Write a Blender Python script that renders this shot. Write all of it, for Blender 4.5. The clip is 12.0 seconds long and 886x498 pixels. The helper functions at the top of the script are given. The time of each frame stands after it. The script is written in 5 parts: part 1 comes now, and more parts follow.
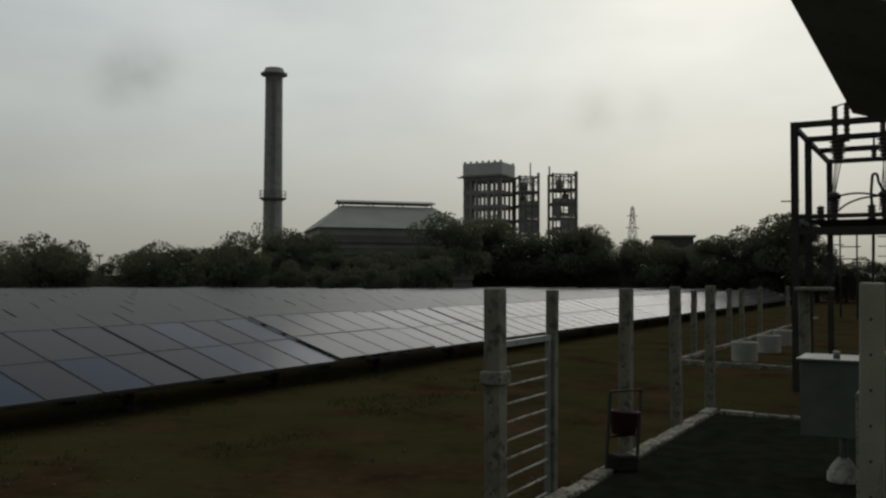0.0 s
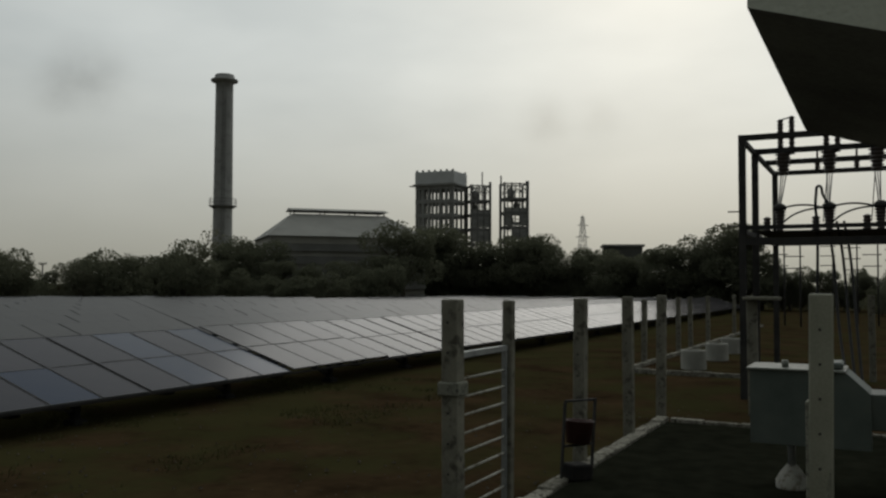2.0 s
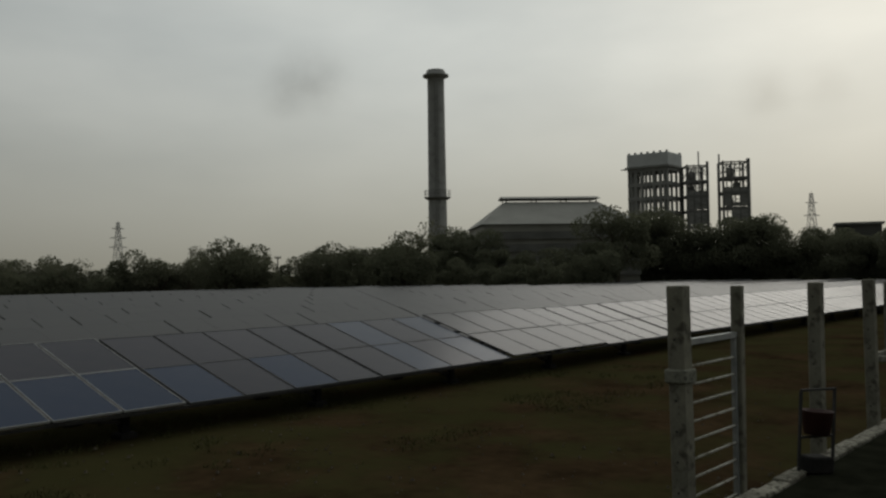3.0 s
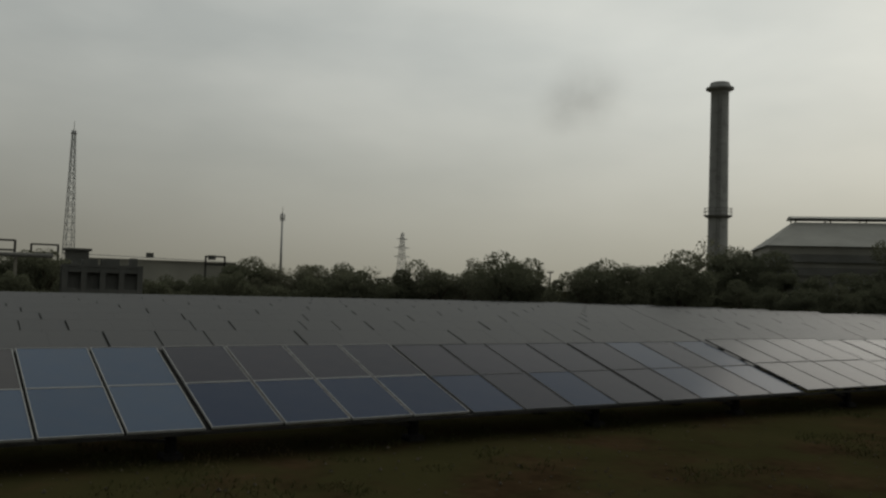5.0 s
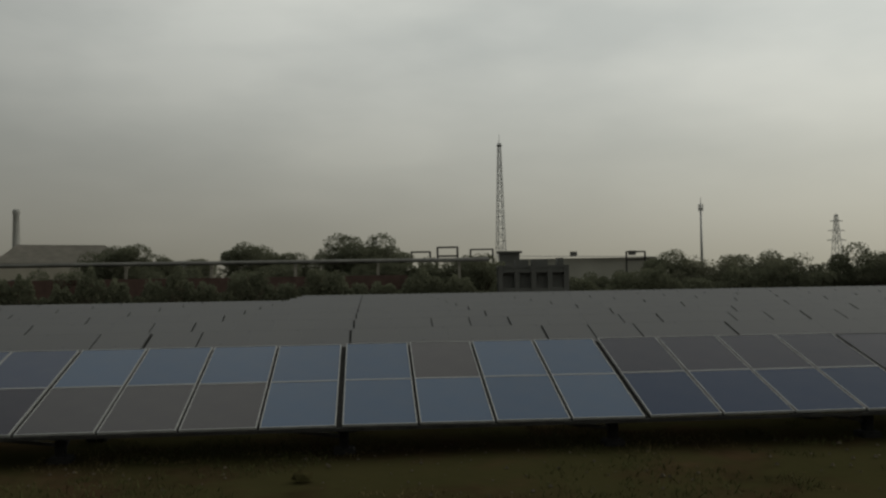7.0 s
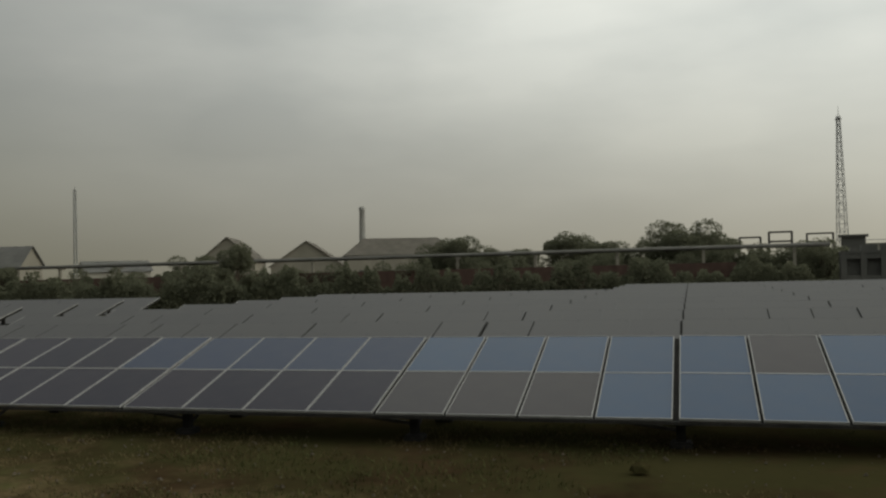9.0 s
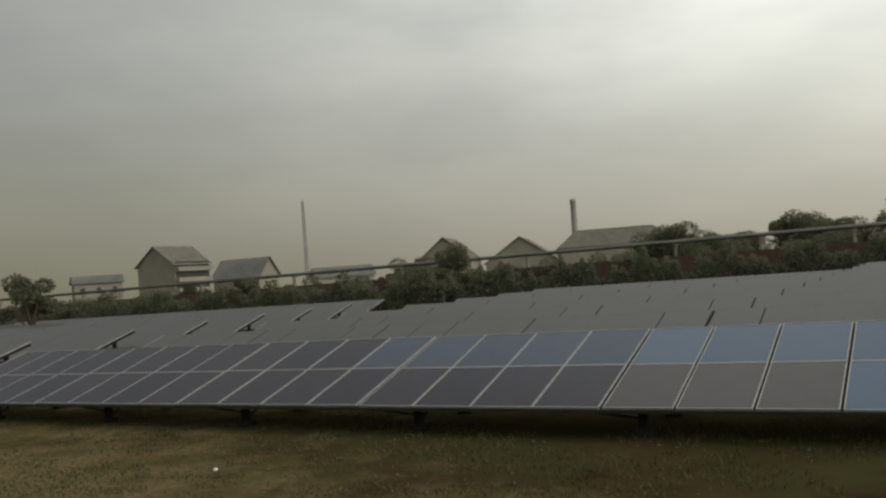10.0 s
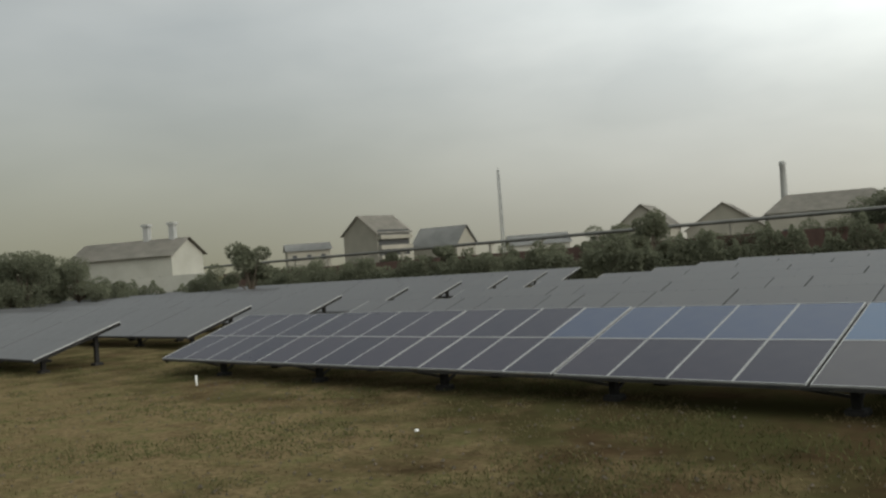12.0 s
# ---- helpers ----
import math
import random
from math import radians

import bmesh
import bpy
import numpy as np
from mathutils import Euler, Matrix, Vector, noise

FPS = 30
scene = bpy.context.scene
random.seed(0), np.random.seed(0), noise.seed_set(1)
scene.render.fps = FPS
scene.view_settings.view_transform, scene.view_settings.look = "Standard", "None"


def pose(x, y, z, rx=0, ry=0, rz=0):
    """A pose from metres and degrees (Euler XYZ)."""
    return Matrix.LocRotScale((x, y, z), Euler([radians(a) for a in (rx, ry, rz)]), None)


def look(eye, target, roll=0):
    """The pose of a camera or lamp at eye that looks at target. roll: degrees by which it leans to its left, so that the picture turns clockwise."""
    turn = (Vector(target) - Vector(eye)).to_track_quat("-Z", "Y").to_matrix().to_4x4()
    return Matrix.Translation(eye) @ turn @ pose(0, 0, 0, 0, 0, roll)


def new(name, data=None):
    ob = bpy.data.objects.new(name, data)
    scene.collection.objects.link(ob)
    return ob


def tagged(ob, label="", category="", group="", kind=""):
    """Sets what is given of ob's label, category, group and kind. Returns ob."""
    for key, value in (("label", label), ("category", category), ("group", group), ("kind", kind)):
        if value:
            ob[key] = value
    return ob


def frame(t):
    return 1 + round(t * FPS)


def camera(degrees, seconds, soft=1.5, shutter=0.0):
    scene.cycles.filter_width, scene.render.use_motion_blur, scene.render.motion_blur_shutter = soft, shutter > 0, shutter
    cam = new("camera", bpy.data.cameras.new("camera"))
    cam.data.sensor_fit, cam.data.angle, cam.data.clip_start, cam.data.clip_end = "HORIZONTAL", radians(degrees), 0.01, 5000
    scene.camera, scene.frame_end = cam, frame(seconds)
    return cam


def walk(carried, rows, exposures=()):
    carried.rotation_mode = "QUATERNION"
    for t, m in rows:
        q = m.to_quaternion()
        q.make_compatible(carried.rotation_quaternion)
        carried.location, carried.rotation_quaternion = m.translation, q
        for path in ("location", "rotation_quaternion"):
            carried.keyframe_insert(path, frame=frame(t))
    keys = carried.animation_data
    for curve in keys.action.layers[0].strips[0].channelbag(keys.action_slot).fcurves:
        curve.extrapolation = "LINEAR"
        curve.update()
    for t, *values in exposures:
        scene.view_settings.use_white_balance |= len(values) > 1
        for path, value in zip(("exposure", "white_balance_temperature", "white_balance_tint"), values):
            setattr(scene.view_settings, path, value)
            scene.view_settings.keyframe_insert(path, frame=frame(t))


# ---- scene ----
cam = camera(53.77, 12.0, soft=2.4)
PATH = [
    (0, 1.050, -12.574, 2.497, 91.80, -0.23, -60.24),
    (0.5, 1.044, -12.563, 2.498, 91.98, -0.22, -61.55),
    (1, 1.087, -12.543, 2.506, 92.38, -1.14, -64.17),
    (1.5, 1.131, -12.526, 2.517, 93.33, 0.04, -68.17),
    (2, 1.023, -12.519, 2.521, 92.37, -0.24, -63.41),
    (2.5, 0.926, -12.495, 2.496, 92.57, 0.12, -55.77),
    (2.7, 0.885, -12.539, 2.529, 92.24, 0.56, -52.85),
    (4.3, 0.674, -12.396, 2.555, 91.92, -0.71, -40.04),
    (4.5, 0.699, -12.450, 2.567, 92.82, -0.97, -37.65),
    (5, 0.640, -12.403, 2.597, 92.47, -1.67, -31.97),
    (5.5, 0.579, -12.575, 2.561, 92.94, -0.92, -25.68),
    (6, 0.580, -12.520, 2.552, 92.61, 0.55, -19.64),
    (6.5, 0.531, -12.560, 2.557, 92.02, 0.80, -12.68),
    (7, 0.428, -12.625, 2.558, 91.91, 0.90, -4.92),
    (7.2, 0.413, -12.650, 2.565, 91.90, 1.00, -2.35),
    (8.8, 0.280, -12.680, 2.600, 91.75, 1.25, 13.34),
    (9, 0.262, -12.720, 2.612, 91.55, 1.40, 15.84),
    (9.5, 0.242, -12.660, 2.641, 91.07, 3.35, 22.07),
    (10, 0.191, -12.682, 2.641, 91.83, 4.36, 29.84),
    (10.5, 0.208, -12.877, 2.651, 90.69, 4.92, 40.32),
    (11, 0.299, -12.897, 2.662, 92.29, 5.34, 49.88),
    (11.5, 0.274, -12.994, 2.672, 92.44, 5.29, 56.93),
    (12, 0.288, -12.773, 2.686, 90.66, 4.30, 42.64),
]
walk(cam, [(t, pose(*v)) for t, *v in PATH],
     exposures=[(0, 0.12, 6300, 9), (1.5, 0.09, 6300, 9), (2.0, 0.1, 6320, 9), (2.7, 0.04, 6420, 9), (4.5, 0.07, 6600, 9), (5.0, 0.18, 6620, 9), (5.5, 0.22, 6650, 9), (6.5, 0.36, 6680, 9), (7.0, 0.48, 6700, 9), (9.0, 0.96, 6750, 9), (10.5, 1.44, 6850, 10), (11.0, 1.54, 6800, 10), (11.5, 1.70, 6600, 10), (12.0, 1.79, 6400, 10)])

# ---- world and light ----
SUN_AZ, SUN_EL = -78.0, 27.0      # degrees left of +y, degrees up
world = bpy.data.worlds.new("overcast_sky")
scene.world = world
world.use_nodes = True
wn, wl = world.node_tree.nodes, world.node_tree.links
bg = wn["Background"]


def wmath(op, a, b=None, clamp=False):
    n = wn.new("ShaderNodeMath")
    n.operation, n.use_clamp = op, clamp
    for i, v in enumerate((a, b)):
        if v is None:
            continue
        if isinstance(v, (int, float)):
            n.inputs[i].default_value = v
        else:
            wl.new(v, n.inputs[i])
    return n.outputs[0]


def wmix(f, a, b):
    n = wn.new("ShaderNodeMix")
    n.data_type = "RGBA"
    for s, v in ((n.inputs[0], f), (n.inputs[6], a), (n.inputs[7], b)):
        if isinstance(v, tuple):
            s.default_value = (*v, 1)
        elif isinstance(v, (int, float)):
            s.default_value = v
        else:
            wl.new(v, s)
    return n.outputs[2]


sky = wn.new("ShaderNodeTexSky")
sky.sky_type, sky.sun_disc = "NISHITA", False
sky.sun_elevation, sky.sun_rotation = radians(SUN_EL), radians(-SUN_AZ)
sky.dust_density, sky.air_density = 6.0, 1.5
coord = wn.new("ShaderNodeTexCoord")
sep = wn.new("ShaderNodeSeparateXYZ")
wl.new(coord.outputs["Generated"], sep.inputs[0])
height = wmath("MAXIMUM", sep.outputs[2], 0.0)
# thin cloud behind which the sun stands: brighter towards it
dot = wn.new("ShaderNodeVectorMath")
dot.operation = "DOT_PRODUCT"
wl.new(coord.outputs["Generated"], dot.inputs[0])
dot.inputs[1].default_value = (-math.sin(radians(SUN_AZ)) * math.cos(radians(SUN_EL)), math.cos(radians(SUN_AZ)) * math.cos(radians(SUN_EL)), math.sin(radians(SUN_EL)))
glow = wmath("POWER", wmath("MULTIPLY_ADD", dot.outputs["Value"], 0.5, True), 3.0)
glow.node.inputs[0].links[0].from_node.inputs[2].default_value = 0.5
# clouds, flattened towards the horizon
stretch = wn.new("ShaderNodeMapping")
wl.new(coord.outputs["Generated"], stretch.inputs[0])
stretch.inputs["Scale"].default_value = (1.5, 1.5, 4.2)
clouds = wn.new("ShaderNodeTexNoise")
wl.new(stretch.outputs[0], clouds.inputs["Vector"])
clouds.inputs["Scale"].default_value, clouds.inputs["Detail"].default_value = 2.3, 6.0
clouds.inputs["Roughness"].default_value = 0.45
cloud = wn.new("ShaderNodeMapRange")
wl.new(clouds.outputs[0], cloud.inputs[0])
cloud.inputs[1].default_value, cloud.inputs[2].default_value = 0.36, 0.66
low = wmath("POWER", wmath("SUBTRACT", 1.0, wmath("MULTIPLY", height, 3.6, True), True), 1.6)   # dust near the horizon
top_colour = wmix(cloud.outputs[0], (0.500, 0.528, 0.514), (0.606, 0.628, 0.601))
haze = wmix(low, top_colour, (0.357, 0.343, 0.276))
# the dust storm thickens away from the sun: darker and more olive there
away = wn.new("ShaderNodeVectorMath")
away.operation = "DOT_PRODUCT"
wl.new(coord.outputs["Generated"], away.inputs[0])
away.inputs[1].default_value = (-math.sin(radians(95)), math.cos(radians(95)), 0)
storm = wn.new("ShaderNodeMapRange")
storm.interpolation_type = "SMOOTHSTEP"
wl.new(away.outputs["Value"], storm.inputs[0])
storm.inputs[1].default_value, storm.inputs[2].default_value = 0.30, 1.0
veil = wmix(low, (0.73, 0.735, 0.74), (0.74, 0.745, 0.61))
tint = wmix(storm.outputs[0], (1.0, 1.0, 1.0), veil)
dusty = wmix(1.0, haze, tint)
dusty.node.blend_type = "MULTIPLY"
bright = wmath("MULTIPLY_ADD", glow, 1.0)
bright.node.inputs[1].default_value, bright.node.inputs[2].default_value = 0.86, 0.275
# brighter patch high in the unseen sky, added to brighten the panels' reflections
dot2 = wn.new("ShaderNodeVectorMath")
dot2.operation = "DOT_PRODUCT"
wl.new(coord.outputs["Generated"], dot2.inputs[0])
dot2.inputs[1].default_value = (-math.sin(radians(9)) * math.cos(radians(41)), math.cos(radians(9)) * math.cos(radians(41)), math.sin(radians(41)))
half = wmath("MULTIPLY_ADD", dot2.outputs["Value"], 0.5)
half.node.inputs[2].default_value = 0.5
thin = wmath("MULTIPLY", wmath("POWER", half, 26.0), wmath("MULTIPLY_ADD", cloud.outputs[0], 0.22))
thin.node.inputs[1].links[0].from_node.inputs[2].default_value = 0.42
bright = wmath("ADD", bright, thin)
# three small darker scraps of cloud
ragged = wn.new("ShaderNodeTexNoise")
wl.new(coord.outputs["Generated"], ragged.inputs["Vector"])
ragged.inputs["Scale"].default_value, ragged.inputs["Detail"].default_value = 26.0, 4.0
for az, el, wide, deep in ((-41.2, 12.5, 3.4, 0.34), (-39.2, 11.6, 2.2, 0.26), (-70.0, 10.6, 2.4, 0.22), (-73.5, 10.9, 2.0, 0.14)):
    near_it = wn.new("ShaderNodeVectorMath")
    near_it.operation = "DISTANCE"
    wl.new(coord.outputs["Generated"], near_it.inputs[0])
    near_it.inputs[1].default_value = (-math.sin(radians(az)) * math.cos(radians(el)), math.cos(radians(az)) * math.cos(radians(el)), math.sin(radians(el)))
    soft_edge = wn.new("ShaderNodeMapRange")
    soft_edge.interpolation_type = "SMOOTHSTEP"
    wl.new(near_it.outputs["Value"], soft_edge.inputs[0])
    soft_edge.inputs[1].default_value, soft_edge.inputs[2].default_value = 0.0, radians(wide)
    soft_edge.inputs[3].default_value, soft_edge.inputs[4].default_value = deep, 0.0
    bright = wmath("MULTIPLY", bright, wmath("SUBTRACT", 1.0, wmath("MULTIPLY", soft_edge.outputs[0], ragged.outputs[0])))
overcast = wn.new("ShaderNodeVectorMath")
overcast.operation = "SCALE"
wl.new(dusty, overcast.inputs[0])
wl.new(bright, overcast.inputs["Scale"])
faint = wn.new("ShaderNodeVectorMath")
faint.operation = "SCALE"
wl.new(sky.outputs[0], faint.inputs[0])
faint.inputs["Scale"].default_value = 0.004
both = wn.new("ShaderNodeVectorMath")
wl.new(overcast.outputs[0], both.inputs[0])
wl.new(faint.outputs[0], both.inputs[1])
wl.new(both.outputs[0], bg.inputs[0])
bg.inputs[1].default_value = 0.95

sun_data = bpy.data.lights.new("sun", "SUN")
sun_data.energy, sun_data.angle, sun_data.color = 0.28, radians(36), (1.0, 0.96, 0.9)
sun = new("sun", sun_data)
sun.matrix_world = look((40, 20, 60), (40 - 60 * math.cos(radians(SUN_EL)) / math.sin(radians(SUN_EL)) * -math.sin(radians(SUN_AZ)),
                                      20 - 60 * math.cos(radians(SUN_EL)) / math.sin(radians(SUN_EL)) * math.cos(radians(SUN_AZ)), 0))


# ---- materials ----
def material(name, dark, light, rough=0.8, metal=0.0, scale=3.0, fine=40.0, bump=0.15, spread=0.0, stain=None, gloss=None):
    """Two colours mixed by coarse stains and fine grain; spread: how far whole objects differ."""
    m = bpy.data.materials.new(name)
    m.use_nodes = True
    n, l = m.node_tree.nodes, m.node_tree.links
    b = n["Principled BSDF"]
    tc = n.new("ShaderNodeTexCoord")
    big, small = n.new("ShaderNodeTexNoise"), n.new("ShaderNodeTexNoise")
    for t, s, d in ((big, scale, 4), (small, fine, 6)):
        l.new(tc.outputs["Object"], t.inputs["Vector"])
        t.inputs["Scale"].default_value, t.inputs["Detail"].default_value = s, d
    add = n.new("ShaderNodeMath")
    add.operation = "MULTIPLY_ADD"
    l.new(small.outputs[0], add.inputs[0])
    add.inputs[1].default_value = 0.5
    l.new(big.outputs[0], add.inputs[2])
    ramp = n.new("ShaderNodeMapRange")
    l.new(add.outputs[0], ramp.inputs[0])
    ramp.inputs[1].default_value, ramp.inputs[2].default_value = 0.5, 1.0
    fac = ramp.outputs[0]
    if spread:
        info = n.new("ShaderNodeObjectInfo")
        mx = n.new("ShaderNodeMath")
        mx.operation, mx.use_clamp = "MULTIPLY_ADD", True
        cen = n.new("ShaderNodeMath")
        cen.operation = "SUBTRACT"
        l.new(info.outputs["Random"], cen.inputs[0])
        cen.inputs[1].default_value = 0.5
        l.new(cen.outputs[0], mx.inputs[0])
        mx.inputs[1].default_value = spread
        l.new(fac, mx.inputs[2])
        fac = mx.outputs[0]
    mix = n.new("ShaderNodeMix")
    mix.data_type = "RGBA"
    l.new(fac, mix.inputs[0])
    mix.inputs[6].default_value, mix.inputs[7].default_value = (*dark, 1), (*light, 1)
    colour = mix.outputs[2]
    if stain:
        tex = n.new("ShaderNodeTexNoise")
        l.new(tc.outputs["Object"], tex.inputs["Vector"])
        tex.inputs["Scale"].default_value, tex.inputs["Detail"].default_value = scale * 2.7, 8
        mr = n.new("ShaderNodeMapRange")
        l.new(tex.outputs[0], mr.inputs[0])
        mr.inputs[1].default_value, mr.inputs[2].default_value = 0.52, 0.66
        m2 = n.new("ShaderNodeMix")
        m2.data_type = "RGBA"
        l.new(mr.outputs[0], m2.inputs[0])
        l.new(colour, m2.inputs[6])
        m2.inputs[7].default_value = (*stain, 1)
        colour = m2.outputs[2]
    l.new(colour, b.inputs["Base Color"])
    b.inputs["Roughness"].default_value, b.inputs["Metallic"].default_value = rough, metal
    b.inputs["Specular IOR Level"].default_value = gloss if gloss is not None else (0.1 if rough >= 0.9 else 0.25 if rough > 0.7 else 0.5)
    if bump:
        bp = n.new("ShaderNodeBump")
        l.new(add.outputs[0], bp.inputs["Height"])
        bp.inputs["Strength"].default_value, bp.inputs["Distance"].default_value = bump, 0.05
        l.new(bp.outputs[0], b.inputs["Normal"])
    return m


def glass_material(name, one, two, dusty, rough=0.12, gloss=0.045):
    """Dusty glass over a thin-film cell layer of one batch; single panels differ a little."""
    m = bpy.data.materials.new(name)
    m.use_nodes = True
    n, l = m.node_tree.nodes, m.node_tree.links
    b = n["Principled BSDF"]
    info = n.new("ShaderNodeObjectInfo")
    ramp = n.new("ShaderNodeValToRGB")
    l.new(info.outputs["Random"], ramp.inputs[0])
    e = ramp.color_ramp.elements
    e[0].color, e[1].color = (*one, 1), (*two, 1)
    tc = n.new("ShaderNodeTexCoord")
    dust = n.new("ShaderNodeTexNoise")
    l.new(tc.outputs["Object"], dust.inputs["Vector"])
    dust.inputs["Scale"].default_value, dust.inputs["Detail"].default_value = 2.2, 7
    mr = n.new("ShaderNodeMapRange")
    l.new(dust.outputs[0], mr.inputs[0])
    mr.inputs[1].default_value, mr.inputs[2].default_value, mr.inputs[4].default_value = 0.35, 0.8, dusty
    mix = n.new("ShaderNodeMix")
    mix.data_type = "RGBA"
    l.new(mr.outputs[0], mix.inputs[0])
    l.new(ramp.outputs[0], mix.inputs[6])
    mix.inputs[7].default_value = (0.14, 0.13, 0.115, 1)
    l.new(mix.outputs[2], b.inputs["Base Color"])
    rr = n.new("ShaderNodeMath")
    rr.operation = "MULTIPLY_ADD"
    l.new(dust.outputs[0], rr.inputs[0])
    rr.inputs[1].default_value, rr.inputs[2].default_value = 0.10, rough
    l.new(rr.outputs[0], b.inputs["Roughness"])
    b.inputs["IOR"].default_value = 1.5
    b.inputs["Specular IOR Level"].default_value = gloss
    return m


def soil_material():
    m = material("soil", (0.020, 0.0135, 0.0075), (0.058, 0.039, 0.021), 0.95, scale=0.6, fine=4.5, bump=0.5, gloss=0.0)
    n, l = m.node_tree.nodes, m.node_tree.links
    b = n["Principled BSDF"]
    old = b.inputs["Base Color"].links[0].from_socket
    tc = n.new("ShaderNodeTexCoord")
    t = n.new("ShaderNodeTexNoise")
    l.new(tc.outputs["Object"], t.inputs["Vector"])
    t.inputs["Scale"].default_value, t.inputs["Detail"].default_value = 0.42, 11
    t.inputs["Roughness"].default_value = 0.65
    mr = n.new("ShaderNodeMapRange")
    l.new(t.outputs[0], mr.inputs[0])
    mr.inputs[1].default_value, mr.inputs[2].default_value, mr.inputs[4].default_value = 0.44, 0.60, 0.8
    mix = n.new("ShaderNodeMix")
    mix.data_type = "RGBA"
    l.new(mr.outputs[0], mix.inputs[0])
    l.new(old, mix.inputs[6])
    mix.inputs[7].default_value = (0.040, 0.039, 0.016, 1)
    dry = n.new("ShaderNodeTexNoise")
    l.new(tc.outputs["Object"], dry.inputs["Vector"])
    dry.inputs["Scale"].default_value, dry.inputs["Detail"].default_value = 0.75, 12
    dry.inputs["Roughness"].default_value = 0.6
    sx = n.new("ShaderNodeSeparateXYZ")
    l.new(tc.outputs["Object"], sx.inputs[0])
    span = n.new("ShaderNodeMapRange")
    l.new(sx.outputs[0], span.inputs[0])
    span.inputs[1].default_value, span.inputs[2].default_value, span.inputs[3].default_value, span.inputs[4].default_value = -13.0, 4.0, 0.28, -0.30
    plus = n.new("ShaderNodeMath")
    l.new(dry.outputs[0], plus.inputs[0])
    l.new(span.outputs[0], plus.inputs[1])
    cover = n.new("ShaderNodeMapRange")
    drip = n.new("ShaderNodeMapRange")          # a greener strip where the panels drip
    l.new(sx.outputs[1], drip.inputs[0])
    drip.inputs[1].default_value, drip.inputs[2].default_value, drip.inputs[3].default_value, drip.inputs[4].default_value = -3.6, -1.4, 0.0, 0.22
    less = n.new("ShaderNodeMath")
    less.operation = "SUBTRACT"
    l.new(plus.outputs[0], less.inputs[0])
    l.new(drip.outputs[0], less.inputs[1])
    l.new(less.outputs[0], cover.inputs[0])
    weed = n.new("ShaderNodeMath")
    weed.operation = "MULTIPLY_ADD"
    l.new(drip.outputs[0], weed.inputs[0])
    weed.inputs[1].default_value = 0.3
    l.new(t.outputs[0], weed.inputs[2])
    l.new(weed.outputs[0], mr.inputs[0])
    cover.inputs[1].default_value, cover.inputs[2].default_value, cover.inputs[4].default_value = 0.42, 0.74, 0.92
    straw = n.new("ShaderNodeMix")
    straw.data_type = "RGBA"
    l.new(cover.outputs[0], straw.inputs[0])
    l.new(mix.outputs[2], straw.inputs[6])
    # straw, bare crumbs and young green mixed at hand and foot scale
    crumbs, tufts = n.new("ShaderNodeTexNoise"), n.new("ShaderNodeTexNoise")
    for tex, size, detail in ((crumbs, 9.0, 8), (tufts, 1.7, 10)):
        l.new(tc.outputs["Object"], tex.inputs["Vector"])
        tex.inputs["Scale"].default_value, tex.inputs["Detail"].default_value = size, detail
        tex.inputs["Roughness"].default_value = 0.7
    worn, green = n.new("ShaderNodeMapRange"), n.new("ShaderNodeMapRange")
    l.new(crumbs.outputs[0], worn.inputs[0])
    worn.inputs[1].default_value, worn.inputs[2].default_value = 0.36, 0.64
    l.new(tufts.outputs[0], green.inputs[0])
    green.inputs[1].default_value, green.inputs[2].default_value, green.inputs[4].default_value = 0.46, 0.66, 0.75
    ground_mix, green_mix = n.new("ShaderNodeMix"), n.new("ShaderNodeMix")
    ground_mix.data_type = green_mix.data_type = "RGBA"
    l.new(worn.outputs[0], ground_mix.inputs[0])
    ground_mix.inputs[6].default_value, ground_mix.inputs[7].default_value = (0.074, 0.055, 0.028, 1), (0.158, 0.120, 0.064, 1)
    l.new(green.outputs[0], green_mix.inputs[0])
    l.new(ground_mix.outputs[2], green_mix.inputs[6])
    green_mix.inputs[7].default_value = (0.074, 0.076, 0.030, 1)
    l.new(green_mix.outputs[2], straw.inputs[7])
    l.new(straw.outputs[2], b.inputs["Base Color"])
    return m


GLASS_DARK = glass_material("panel_glass_dark", (0.032, 0.032, 0.043), (0.039, 0.037, 0.048), 0.06)
GLASS_BLUE = glass_material("panel_glass_blue", (0.056, 0.084, 0.132), (0.070, 0.101, 0.153), 0.13)
GLASS_SLATE = glass_material("panel_glass_slate", (0.046, 0.058, 0.090), (0.054, 0.068, 0.104), 0.10)
GLASS_NAVY = glass_material("panel_glass_navy", (0.017, 0.030, 0.062), (0.024, 0.038, 0.074), 0.05)
GLASS_GREY = glass_material("panel_glass_grey", (0.058, 0.056, 0.060), (0.066, 0.062, 0.064), 0.10)
# rear rows: dusty, and paled further to imitate their brighter sky reflection
GLASS_FAR = glass_material("panel_glass_dusty_sheen", (0.076, 0.076, 0.077), (0.081, 0.081, 0.081), 0.12, 0.24, 0.035)
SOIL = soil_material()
ALU = material("aluminium_frame", (0.22, 0.223, 0.218), (0.34, 0.34, 0.33), 0.6, 0.2, 4, 60, 0.05)
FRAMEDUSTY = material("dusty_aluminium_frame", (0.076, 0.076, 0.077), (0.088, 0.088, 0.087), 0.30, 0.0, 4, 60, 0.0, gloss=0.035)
GALV = material("galvanised_steel", (0.20, 0.21, 0.21), (0.36, 0.37, 0.36), 0.55, 0.6, 5, 50, 0.08)
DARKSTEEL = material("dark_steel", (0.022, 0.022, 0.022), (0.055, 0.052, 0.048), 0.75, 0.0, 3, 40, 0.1)
